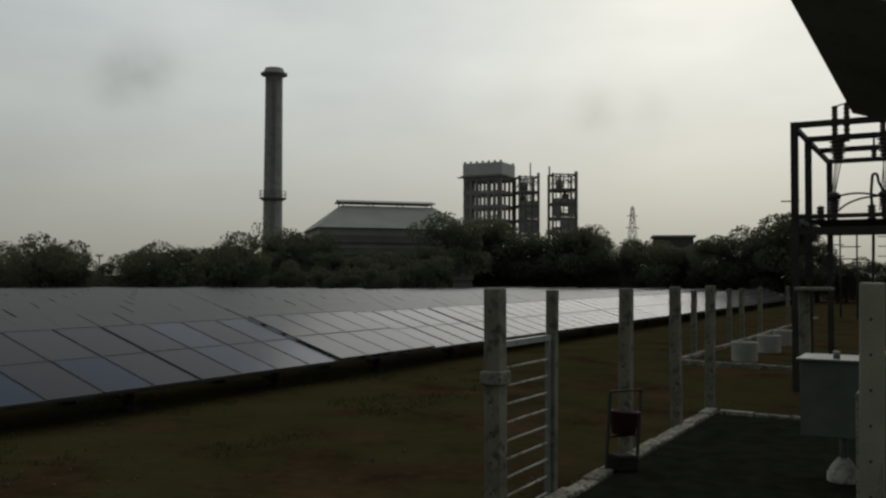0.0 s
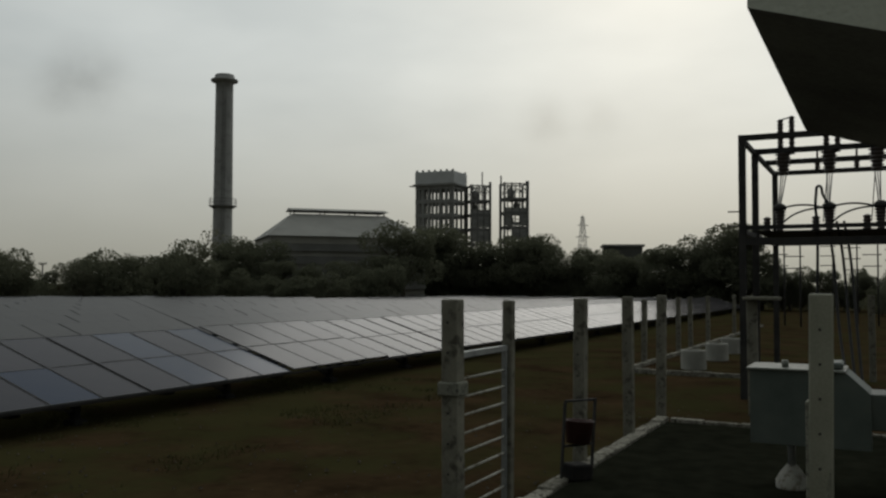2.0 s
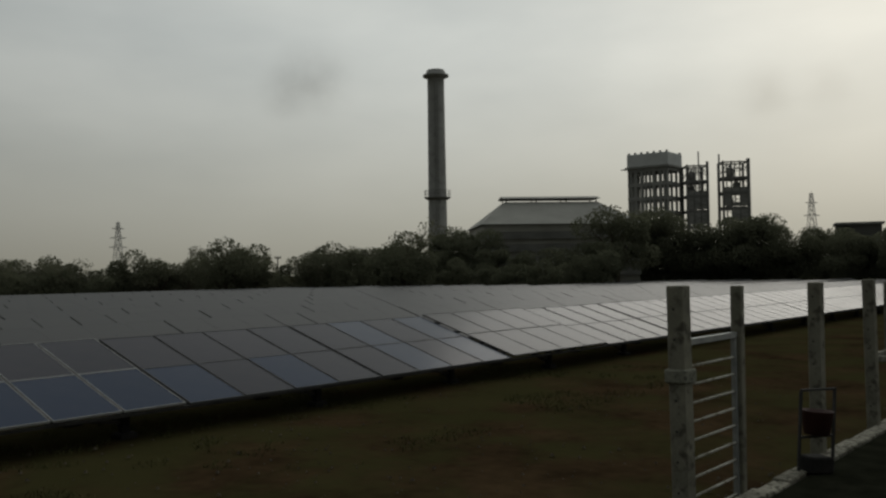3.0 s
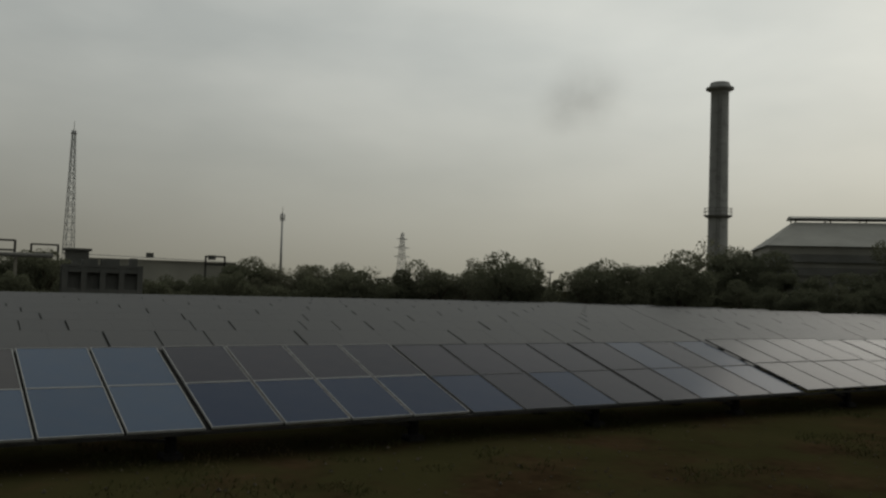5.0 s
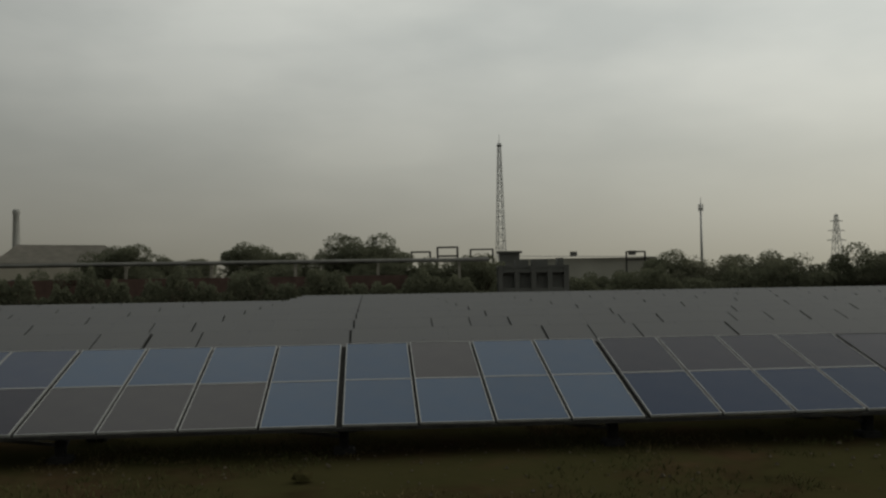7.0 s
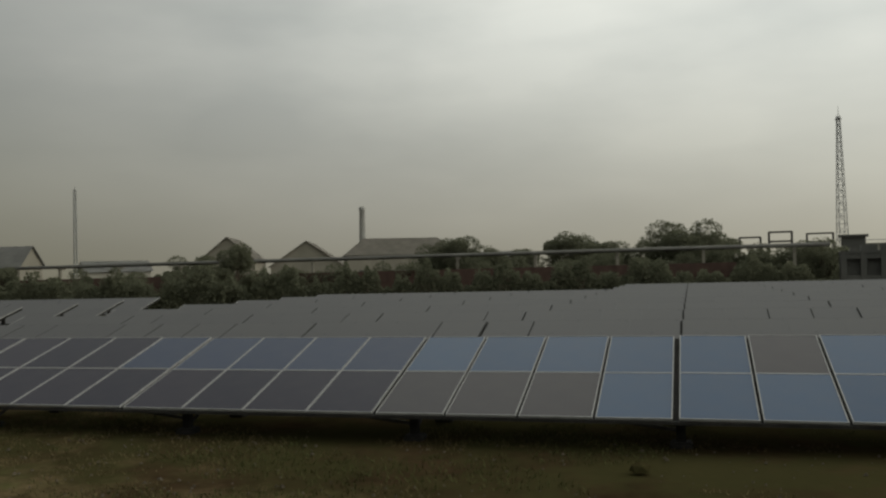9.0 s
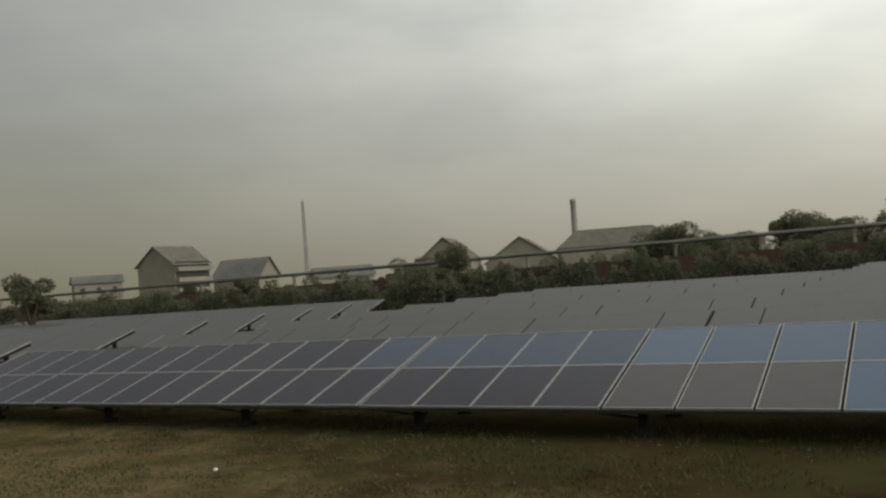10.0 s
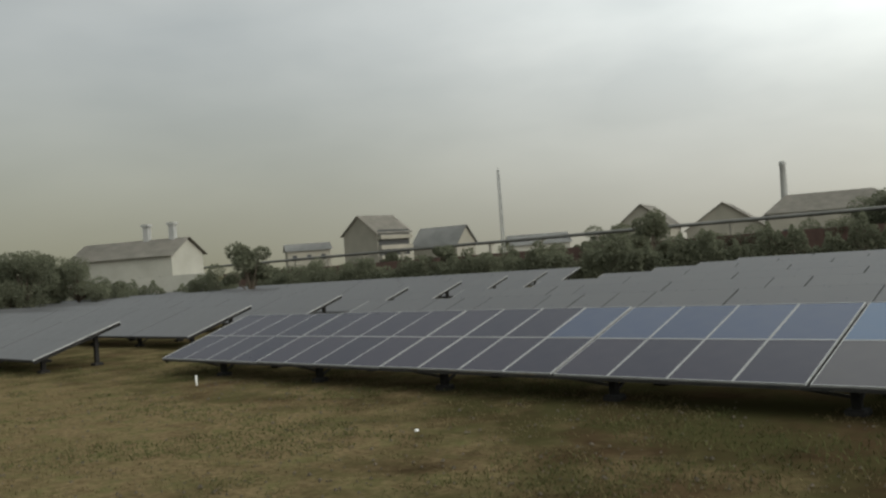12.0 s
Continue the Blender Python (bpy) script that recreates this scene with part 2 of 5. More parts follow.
CONCRETE = material("concrete", (0.12, 0.116, 0.092), (0.25, 0.24, 0.19), 0.9, 0, 3, 60, 0.35, 0.3, (0.085, 0.08, 0.065))
WHITEWASH = material("whitewashed_concrete", (0.30, 0.30, 0.26), (0.48, 0.47, 0.42), 0.9, 0, 5, 70, 0.4, 0, (0.20, 0.18, 0.14))
CREAM = material("cream_paint", (0.20, 0.20, 0.155), (0.29, 0.29, 0.235), 0.8, 0, 2, 40, 0.2)
SPECKLE = material("splashed_cream_paint", (0.15, 0.15, 0.12), (0.27, 0.27, 0.22), 0.9, 0, 9, 60, 0.3, 0, (0.10, 0.10, 0.085))
WALLPAINT = material("grey_plaster", (0.51, 0.525, 0.45), (0.61, 0.625, 0.54), 0.85, 0, 1.4, 50, 0.2)
# darker plaster tone with the shade under the sunshade put into it
SOFFIT = material("shaded_soffit_plaster", (0.09, 0.09, 0.08), (0.17, 0.17, 0.15), 0.9, 0, 2, 40, 0.25)
KERBSTONE = material("dirty_limewashed_kerb", (0.11, 0.105, 0.082), (0.33, 0.315, 0.26), 0.95, 0, 5, 40, 0.7, 0.5, (0.045, 0.040, 0.027))
TXGREEN = material("grey_green_enamel", (0.062, 0.078, 0.068), (0.098, 0.115, 0.100), 0.6, 0.1, 3, 60, 0.08)
TXWHITE = material("pale_enamel_lid", (0.11, 0.118, 0.10), (0.17, 0.178, 0.15), 0.5, 0.1, 3, 60, 0.08)
PORCELAIN = material("brown_porcelain", (0.045, 0.035, 0.03), (0.08, 0.06, 0.05), 0.3, 0, 6, 50, 0.03)
RUBBER = material("black_cable", (0.012, 0.012, 0.012), (0.03, 0.03, 0.03), 0.6, 0, 6, 50, 0.05)
REDPAINT = material("red_paint", (0.030, 0.009, 0.007), (0.055, 0.016, 0.012), 0.6, 0, 6, 50, 0.15)
BRICKRED = material("red_oxide_sheet", (0.06, 0.038, 0.03), (0.10, 0.062, 0.05), 0.85, 0, 1.5, 20, 0.2)
# soot stains kept faint, whole shaft lightened in colour to imitate haze
CHIMNEY = material("soot_stained_hazed_concrete", (0.30, 0.30, 0.285), (0.40, 0.40, 0.38), 0.9, 0, 0.35, 6, 0.2, 0, (0.27, 0.27, 0.255))
# far steel, concrete and tank: base colours lifted in place of distance haze
FARSTEEL = material("hazed_process_steel", (0.15, 0.15, 0.143), (0.24, 0.237, 0.224), 0.85, 0, 0.5, 8, 0.2)
OLDCONC = material("aged_hazed_concrete", (0.23, 0.23, 0.218), (0.36, 0.36, 0.335), 0.9, 0, 0.4, 6, 0.3)
TANKCONC = material("hazed_tank_concrete", (0.52, 0.53, 0.52), (0.64, 0.65, 0.64), 0.9, 0, 0.4, 6, 0.3)
RINGCONC = material("worn_limewash", (0.26, 0.26, 0.23), (0.38, 0.375, 0.335), 0.9, 0, 2, 40, 0.3)
SHEET = material("weathered_roof_sheet", (0.16, 0.16, 0.15), (0.26, 0.26, 0.24), 0.7, 0.1, 0.4, 10, 0.3)
# far wall sheets, lightened to put haze into the colour
SHEETDARK = material("dark_wall_sheet", (0.085, 0.085, 0.078), (0.14, 0.14, 0.127), 0.75, 0.1, 0.4, 10, 0.3)
MILLWALL = material("hazed_wall_sheet", (0.27, 0.262, 0.225), (0.36, 0.35, 0.30), 0.8, 0.0, 0.4, 10, 0.3)
# distant house walls: contrast narrowed in the colour to imitate haze
LIME = material("limewashed_wall", (0.27, 0.265, 0.225), (0.36, 0.35, 0.30), 0.9, 0, 0.3, 6, 0.2, 0.2)
DUSTY = material("dust_coloured_hazed_wall", (0.20, 0.19, 0.155), (0.27, 0.255, 0.21), 0.9, 0, 0.3, 6, 0.2, 0.3)
# mill roof colour raised to look hazy
MILLROOF = material("hazed_roof_sheet", (0.24, 0.238, 0.215), (0.33, 0.325, 0.295), 0.75, 0.1, 0.4, 10, 0.3)
# tile colour lightened towards the walls, again for painted haze
TILEROOF = material("old_hazed_tile_roof", (0.19, 0.18, 0.15), (0.27, 0.25, 0.215), 0.9, 0, 0.8, 12, 0.4)
WINDOW = material("dark_window_opening", (0.02, 0.022, 0.022), (0.04, 0.042, 0.04), 0.3, 0, 3, 30, 0)
BARK = material("bark", (0.05, 0.042, 0.032), (0.11, 0.09, 0.068), 0.95, 0, 3, 25, 0.6)
# leaf colour of the far trees lifted to stand in for haze
LEAF = material("hazed_leaves", (0.108, 0.115, 0.078), (0.150, 0.155, 0.104), 0.75, 0, 0.9, 9, 0, 0.35, gloss=0.0)
LEAFPALE = material("dry_pale_leaves", (0.10, 0.105, 0.068), (0.17, 0.168, 0.115), 0.8, 0, 0.9, 9, 0, 0.5)


def let_light_through(m, share):
    """Thin leaves pass part of the light."""
    n, l = m.node_tree.nodes, m.node_tree.links
    b = n["Principled BSDF"]
    t = n.new("ShaderNodeBsdfTranslucent")
    l.new(b.inputs["Base Color"].links[0].from_socket, t.inputs["Color"])
    mx = n.new("ShaderNodeMixShader")
    mx.inputs[0].default_value = share
    l.new(b.outputs[0], mx.inputs[1])
    l.new(t.outputs[0], mx.inputs[2])
    l.new(mx.outputs[0], n["Material Output"].inputs["Surface"])


let_light_through(LEAF, 0.5)
let_light_through(LEAFPALE, 0.5)
STRAW = material("dry_grass", (0.075, 0.060, 0.028), (0.13, 0.105, 0.052), 0.9, 0, 1.2, 9, 0, 0)
GREENGRASS = material("green_grass", (0.040, 0.044, 0.016), (0.075, 0.078, 0.030), 0.9, 0, 1.2, 9, 0, 0)
STONE = material("pale_stone", (0.05, 0.042, 0.03), (0.105, 0.088, 0.065), 0.9, 0, 3, 30, 0.4, 0.5)
WHITEPLASTIC = material("white_plastic", (0.55, 0.55, 0.52), (0.70, 0.70, 0.66), 0.5, 0, 6, 40, 0.05)


# ---- building helpers ----
def add_box(bm, lo, hi, m=None, bevel=0.0, slot=0):
    """A box between two corners, by m."""
    vs = [bm.verts.new((x, y, z)) for x in (lo[0], hi[0]) for y in (lo[1], hi[1]) for z in (lo[2], hi[2])]
    fs = [bm.faces.new([vs[i] for i in q]) for q in ((0, 1, 3, 2), (4, 6, 7, 5), (0, 4, 5, 1), (2, 3, 7, 6), (0, 2, 6, 4), (1, 5, 7, 3))]
    for f in fs:
        f.material_index = slot
    if bevel:
        es = {e for f in fs for e in f.edges}
        r = bmesh.ops.bevel(bm, geom=list(es), offset=bevel, segments=1, affect="EDGES")
        vs = list({v for f in r["faces"] for v in f.verts} | {v for v in vs if v.is_valid})
    if m is not None:
        bmesh.ops.transform(bm, matrix=m, verts=vs)
    return bm


def add_rod(bm, a, b, r0, r1=None, sides=8, slot=0):
    """A round bar from a to b, tapered from r0 to r1."""
    a, b = Vector(a), Vector(b)
    r1 = r0 if r1 is None else r1
    d = b - a
    q = d.to_track_quat("Z", "Y").to_matrix()
    rings = []
    for c, r in ((a, r0), (b, r1)):
        rings.append([bm.verts.new(c + q @ Vector((math.cos(k * math.tau / sides) * r, math.sin(k * math.tau / sides) * r, 0))) for k in range(sides)])
    for k in range(sides):
        f = bm.faces.new((rings[0][k], rings[0][(k + 1) % sides], rings[1][(k + 1) % sides], rings[1][k]))
        f.smooth, f.material_index = sides > 5, slot
    for ring in (rings[0][::-1], rings[1]):
        bm.faces.new(ring).material_index = slot
    return bm


def add_bar(bm, a, b, w, h=None, slot=0):
    """A square bar from a to b."""
    h = h or w
    a, b = Vector(a), Vector(b)
    d = b - a
    q = d.to_track_quat("Z", "Y").to_matrix().to_4x4()
    return add_box(bm, (-w / 2, -h / 2, 0), (w / 2, h / 2, d.length), Matrix.Translation(a) @ q, slot=slot)


def add_lathe(bm, profile, sides=20, at=(0, 0, 0)):
    """A turned body from rows of (radius, height)."""
    rings = []
    for r, z in profile:
        rings.append([bm.verts.new((at[0] + r * math.cos(k * math.tau / sides), at[1] + r * math.sin(k * math.tau / sides), at[2] + z)) for k in range(sides)])
    for p, q in zip(rings, rings[1:]):
        for k in range(sides):
            f = bm.faces.new((p[k], p[(k + 1) % sides], q[(k + 1) % sides], q[k]))
            f.smooth = True
    bm.faces.new(rings[0][::-1])
    bm.faces.new(rings[-1])
    return bm


def mesh(name, bm, *materials):
    me = bpy.data.meshes.new(name)
    bmesh.ops.recalc_face_normals(bm, faces=bm.faces)
    bm.to_mesh(me)
    bm.free()
    for m in materials:
        me.materials.append(m)
    return me


def part(name, bm, mat, parent, label=""):
    ob = new(name, mesh(name, bm, *(mat if isinstance(mat, tuple) else (mat,))))
    ob.parent = parent
    return tagged(ob, label)


def shared(name, me, parent, m):
    """A part on mesh data that others use too."""
    ob = new(name, me)
    ob.parent = parent
    ob.matrix_basis = m
    return ob


def thing(name, m, label, category, group="", kind=""):
    ob = new(name)
    ob.empty_display_size = 0.2
    ob.matrix_basis = m
    return tagged(ob, label, category, group, kind)


def solid(name, bm, mat, label, category, group="", kind="", m=None):
    ob = new(name, mesh(name, bm, *(mat if isinstance(mat, tuple) else (mat,))))
    if m is not None:
        ob.matrix_basis = m
    return tagged(ob, label, category, group, kind)


def spot(bearing, distance, z=0.0, turn=0.0, size=1.0):
    """A pose at a bearing (degrees left of +y) and distance from the porch, facing it."""
    a = radians(bearing)
    return pose(0.6 - math.sin(a) * distance, -12.6 + math.cos(a) * distance, z, 0, 0, bearing + turn) @ Matrix.Diagonal((size, size, size, 1))


def quads(name, centres, ax, ay, mat):
    """Many small loose leaves as one mesh: diamonds with a fold."""
    n = len(centres)
    v = np.empty((n, 4, 3))
    v[:, 0], v[:, 1], v[:, 2], v[:, 3] = centres - ax, centres - ay, centres + ax, centres + ay
    me = bpy.data.meshes.new(name)
    me.vertices.add(n * 4)
    me.vertices.foreach_set("co", v.reshape(-1))
    me.loops.add(n * 4)
    me.loops.foreach_set("vertex_index", np.arange(n * 4))
    me.polygons.add(n)
    me.polygons.foreach_set("loop_start", np.arange(0, n * 4, 4))
    me.update()
    me.validate()
    me.materials.append(mat)
    return me


def leaf_axes(rng, n, size, droop=0.0):
    a = rng.normal(size=(n, 3))
    a[:, 2] -= droop
    a /= np.linalg.norm(a, axis=1)[:, None]
    b = np.cross(a, rng.normal(size=(n, 3)))
    b /= np.linalg.norm(b, axis=1)[:, None]
    s = size * rng.uniform(0.6, 1.4, n)[:, None]
    return a * s, b * s * 0.55


# ---- setting: ground ----
def build_ground():
    bm = bmesh.new()
    xs = [-2500, -900, -400, -200, -120, -80] + [-60 + 1.25 * i for i in range(97)] + [70, 100, 150, 250, 500, 1200, 2500]
    ys = [-1500, -300, -80, -40] + [-30 + 1.25 * i for i in range(33)] + [14, 20, 30, 45, 60, 80, 120, 200, 400, 1000, 3500]
    grid = []
    for y in ys:
        line = []
        for x in xs:
            z = 0.0
            if -60 < x < 65 and -30 < y < 12:
                fade = min(1, (x + 60) / 10, (65 - x) / 10, (y + 30) / 8, (12 - y) / 8)
                z = fade * (0.05 * noise.noise(Vector((x * 0.22, y * 0.22, 3))) + 0.03 * noise.noise(Vector((x * 0.8, y * 0.8, 7))))
            line.append(bm.verts.new((x, y, z - 0.02)))
        grid.append(line)
    for a, b in zip(grid, grid[1:]):
        for i in range(len(xs) - 1):
            bm.faces.new((a[i], a[i + 1], b[i + 1], b[i])).smooth = True
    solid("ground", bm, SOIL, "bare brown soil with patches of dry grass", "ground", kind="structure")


build_ground()

# ---- solar rows ----
PITCH, PANEL_W, PANEL_H, TILT = 1.13, 1.088, 1.555, 17.45
FRONT = 0.477


def panel_mesh(frame_paint, glass, w, sunk=0.006):
    """Frame, recessed glass and back sheet as one closed body."""
    bm = bmesh.new()
    h, f = PANEL_H, 0.015

    def ring(inset, z):
        return [bm.verts.new(c) for c in ((inset, inset, z), (w - inset, inset, z), (w - inset, h - inset, z), (inset, h - inset, z))]

    rings = [ring(0, -0.035), ring(0, 0), ring(f, 0), ring(f, -sunk)]
    for a, c in zip(rings, rings[1:]):
        for k in range(4):
            bm.faces.new((a[k], a[(k + 1) % 4], c[(k + 1) % 4], c[k]))
    bm.faces.new(rings[3]).material_index = 1
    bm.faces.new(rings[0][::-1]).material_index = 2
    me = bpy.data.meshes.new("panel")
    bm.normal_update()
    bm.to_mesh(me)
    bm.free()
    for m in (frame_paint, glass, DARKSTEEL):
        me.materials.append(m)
    return me


# rear panels carry the glass with reflected sky put into its colour
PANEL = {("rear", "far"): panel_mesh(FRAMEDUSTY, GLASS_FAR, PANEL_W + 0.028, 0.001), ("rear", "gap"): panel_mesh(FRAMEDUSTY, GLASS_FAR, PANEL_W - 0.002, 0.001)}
for finish, paint, width in (("tight", ALU, PANEL_W + 0.016), ("spaced", ALU, PANEL_W - 0.014), ("dusty", FRAMEDUSTY, PANEL_W + 0.006)):
    for make, glass in (("dark", GLASS_DARK), ("blue", GLASS_BLUE), ("grey", GLASS_GREY), ("navy", GLASS_NAVY), ("slate", GLASS_SLATE)):
        PANEL[finish, make] = panel_mesh(paint, glass, width)


def batch(c, r, near, rng, gapped):
    """Which glass tone column c gets in the lower (0) or upper (1) line."""
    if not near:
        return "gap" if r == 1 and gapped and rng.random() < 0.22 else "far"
    # grey from column 36 on puts the brighter grazing sheen into the colour
    if r == 1:
        if c == 21:
            return "grey"
        return "dark" if c < 11 else "slate" if c < 16 else "blue" if c < 24 else "dark" if c < 33 else rng.choice(("dark", "slate")) if c < 36 else "grey"
    if c < 16:
        return "dark"
    return "grey" if c < 19 else "blue" if c < 24 else "navy" if c < 29 else rng.choice(("navy", "dark", "dark")) if c < 32 else rng.choice(("dark", "slate")) if c < 36 else "grey"


SLOPE = pose(0, 0, FRONT, TILT, 0, 0)


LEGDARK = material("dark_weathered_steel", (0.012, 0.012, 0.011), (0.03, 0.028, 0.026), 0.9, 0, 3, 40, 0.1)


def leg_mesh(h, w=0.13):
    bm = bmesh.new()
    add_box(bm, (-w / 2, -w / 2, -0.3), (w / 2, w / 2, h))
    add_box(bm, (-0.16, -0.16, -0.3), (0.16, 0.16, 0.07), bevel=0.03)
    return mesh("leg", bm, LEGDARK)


def height_at(y):
    return FRONT + math.tan(radians(TILT)) * y - 0.15


LEG_FRONT, LEG_REAR = leg_mesh(height_at(0.55)), leg_mesh(height_at(2.35))


def rafter_mesh():
    bm = bmesh.new()
    add_box(bm, (-0.04, 0.12, -0.16), (0.04, 3.0, -0.08), SLOPE)
    return mesh("rafter", bm, DARKSTEEL)


RAFTER = rafter_mesh()


def brace_mesh():
    bm = bmesh.new()
    add_bar(bm, (0, 0.58, 0.22), (-1.15, 0.3, 0.42), 0.05)
    add_bar(bm, (-1.15, 0.3, 0.42), (-1.35, 0.1, 0.46), 0.07)
    add_bar(bm, (0, 0.6, 0.12), (0, 2.3, 0.9), 0.045)
    return mesh("brace", bm, DARKSTEEL)


BRACE = brace_mesh()


# near-black strip added below panel gaps to stand in for the shade there
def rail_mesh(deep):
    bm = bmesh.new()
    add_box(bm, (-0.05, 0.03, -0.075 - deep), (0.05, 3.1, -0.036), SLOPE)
    return mesh("joint_shade_strip", bm, LEGDARK)


SHADE_STRIP, END_RAIL = rail_mesh(0.0), rail_mesh(0.08)


def trim_mesh():
    bm = bmesh.new()
    add_box(bm, (-0.006, 0.0, -0.034), (0.006, 3.11, 0.008), SLOPE)
    return mesh("end_trim", bm, ALU)


END_TRIM = trim_mesh()


def solar_row(x_left, columns, y, z, label, group, gaps=4, near=False, gapped=False):
    """One long table: columns of two panels, wider gaps after every fourth column."""
    row = thing("solar_row", pose(x_left, y, z), label, "solar array", group)
    length = columns * PITCH
    for j, s in enumerate((0.45, 1.15, 2.0, 2.7)):
        bm = bmesh.new()
        add_box(bm, (0.03, s - 0.03, -0.085), (length - 0.06, s + 0.03, -0.037), SLOPE)
        part("purlin", bm, DARKSTEEL, row)
    bm = bmesh.new()
    add_box(bm, (0, -0.012, -0.085), (length - 0.03, 0.02, -0.037), SLOPE)
    part("edge_channel", bm, DARKSTEEL, row, "dark steel channel along the lower edge")
    rng = random.Random(int(y * 10 + x_left))
    tilt, lift, sway = 0.0, 0.0, 1.0 if near else 0.1
    for c in range(columns):
        if c % gaps == 0:
            tilt, lift = rng.uniform(-0.35, 0.35) * (1.0 if near else 0.1), rng.uniform(0.0, 0.02 if near else 0.003)
            if near and c == 36:
                lift = 0.05
        x = (c - c % gaps) * PITCH + (c % gaps) * 1.1175 + 0.04
        for r in range(2):
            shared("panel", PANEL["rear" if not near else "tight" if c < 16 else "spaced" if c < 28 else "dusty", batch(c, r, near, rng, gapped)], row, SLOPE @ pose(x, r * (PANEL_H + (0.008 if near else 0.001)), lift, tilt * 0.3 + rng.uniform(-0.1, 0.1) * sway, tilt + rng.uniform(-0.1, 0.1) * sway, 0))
    # strips that darken the gaps as shade would
    for c in range(1, columns):
        if c % gaps == 0 or near or gapped:
            shared("joint_shade_strip", SHADE_STRIP, row, pose(c * PITCH + (0.0 if c % gaps == 0 else (c % gaps) * -0.0125 + 0.025), 0, 0))
    for x, edge in ((0.09, 0.026), (length - 0.09, (columns - columns % gaps - (0 if columns % gaps else gaps)) * PITCH + ((columns - 1) % gaps) * 1.1175 + 0.04 + PANEL_W + 0.036)):
        shared("end_rail", END_RAIL, row, pose(x, 0, 0))
        shared("end_trim", END_TRIM, row, pose(edge, 0, 0))
    n = max(2, int(length / 4.08) + 1)
    start = (length - (n - 1) * 4.08) / 2 if not near else 2.25
    for k in range(n):
        x = start + 4.08 * k
        if x > length - 0.1:
            break
        shared("leg", LEG_FRONT, row, pose(x, 0.55, 0))
        shared("leg", LEG_REAR, row, pose(x, 2.35, 0))
        shared("rafter", RAFTER, row, pose(x, 0, 0))
        if near or k % 2 == 0:
            shared("brace", BRACE, row, pose(x, 0, 0))
    return row


A_PITCH = 5.1
LABEL = "long tilted row of dusty thin-film solar panels on steel legs"
for k in range(11):
    left = -20 if k < 8 else -4
    right = 83 if k < 6 else 59
    solar_row(left * PITCH, right - left, A_PITCH * k, 0, LABEL, "solar rows of the main block", near=k == 0, gapped=k in (1, 2))
B_Y = (-7.75, -1.4, 4.9, 10.4, 15.5, 20.5, 25.5, 30.5, 35.5)
B_X = (-26.1, -28.0, -29.4, -30.2, -31.0, -31.8, -32.5, -33.2, -34.0)
for y, x in zip(B_Y, B_X):
    solar_row(x - 48 * PITCH, 48, y, 0, LABEL, "solar rows across the aisle")

# ---- fence round the transformer yard ----
def fence_post(x, y, h, w=0.165, mat=CONCRETE, label="grey precast concrete fence post with bolt holes", group="concrete fence posts", collar=False):
    p = thing("fence_post", pose(x, y, 0, (x * 37 % 3 - 1.5) * 0.5, (x * 53 % 3 - 1.5) * 0.5, (x * 29 % 7 - 3.5)), label, "fence post", group)
    bm = bmesh.new()
    add_box(bm, (-w / 2, -w / 2, -0.3), (w / 2, w / 2, h), bevel=0.012)
    part("shaft", bm, mat, p)
    if w > 0.13:
        for z in np.arange(0.35, h - 0.1, 0.3):
            bm = bmesh.new()
            add_rod(bm, (-w / 2 - 0.006, 0.01, z), (-w / 2 + 0.02, 0.01, z), 0.014, sides=6)
            part("bolt", bm, DARKSTEEL, p)
    if collar:
        bm = bmesh.new()
        add_box(bm, (-w / 2 - 0.03, -w / 2 - 0.03, 1.42), (w / 2 + 0.03, w / 2 + 0.03, 1.56), bevel=0.015)
        part("collar", bm, SPECKLE, p, "raised mortar collar")
    return p


FY = -8.68
fence_post(8.95, FY, 2.38, 0.175, collar=True, label="thick concrete gate post with a mortar collar")
fence_post(10.35, FY, 2.35, 0.12, label="slim concrete gate post beside a barred gate")
for x in (13.04, 15.75, 18.15):
    fence_post(x, FY, 2.34)
for x in (29.5, 34.9, 37.3, 41.3, 49.1, 57.0):
    fence_post(x, -5.6, 2.08, label="weathered concrete fence post of the far fence")
fence_post(9.4, -12.02, 2.46, 0.2, CREAM, "concrete post painted cream above, splashed below")
fence_post(19.3, -10.25, 2.25, 0.2, label="concrete post carrying a short ledge slab")
bm = bmesh.new()
add_box(bm, (18.9, -10.75, 2.254), (19.6, -10.1, 2.32), bevel=0.01)
solid("ledge_slab", bm, CONCRETE, "small concrete slab lying on a post", "slab")
fence_post(27.1, -12.3, 2.3, label="weathered concrete fence post of the far fence")
fence_post(34.0, -12.9, 2.2, label="weathered concrete fence post of the far fence")
# splashed lower half of the cream post
bm = bmesh.new()
add_box(bm, (9.4 - 0.106, -12.02 - 0.106, 0), (9.4 + 0.106, -12.02 + 0.106, 1.52), bevel=0.01)
solid("post_render_coat", bm, SPECKLE, "mottled splash coat round the foot of a post", "render coat")

gate = thing("barred_gate", pose(9.05, FY, 0), "narrow steel gate of whitish horizontal pipes", "gate")
for i in range(9):
    bm = bmesh.new()
    z = 1.565 - 0.187 * i
    add_rod(bm, (0.0, 0, z), (1.24, 0, z), 0.013)
    part("bar", bm, WHITEWASH, gate)
bm = bmesh.new()
add_box(bm, (0.0, -0.03, 1.78), (1.24, 0.03, 1.84))
part("top_rail", bm, GALV, gate, "dull grey top rail")
for x in (0.03, 1.21):
    bm = bmesh.new()
    add_box(bm, (x - 0.02, -0.025, 0.06), (x + 0.02, 0.025, 1.78))
    part("stile", bm, GALV, gate)


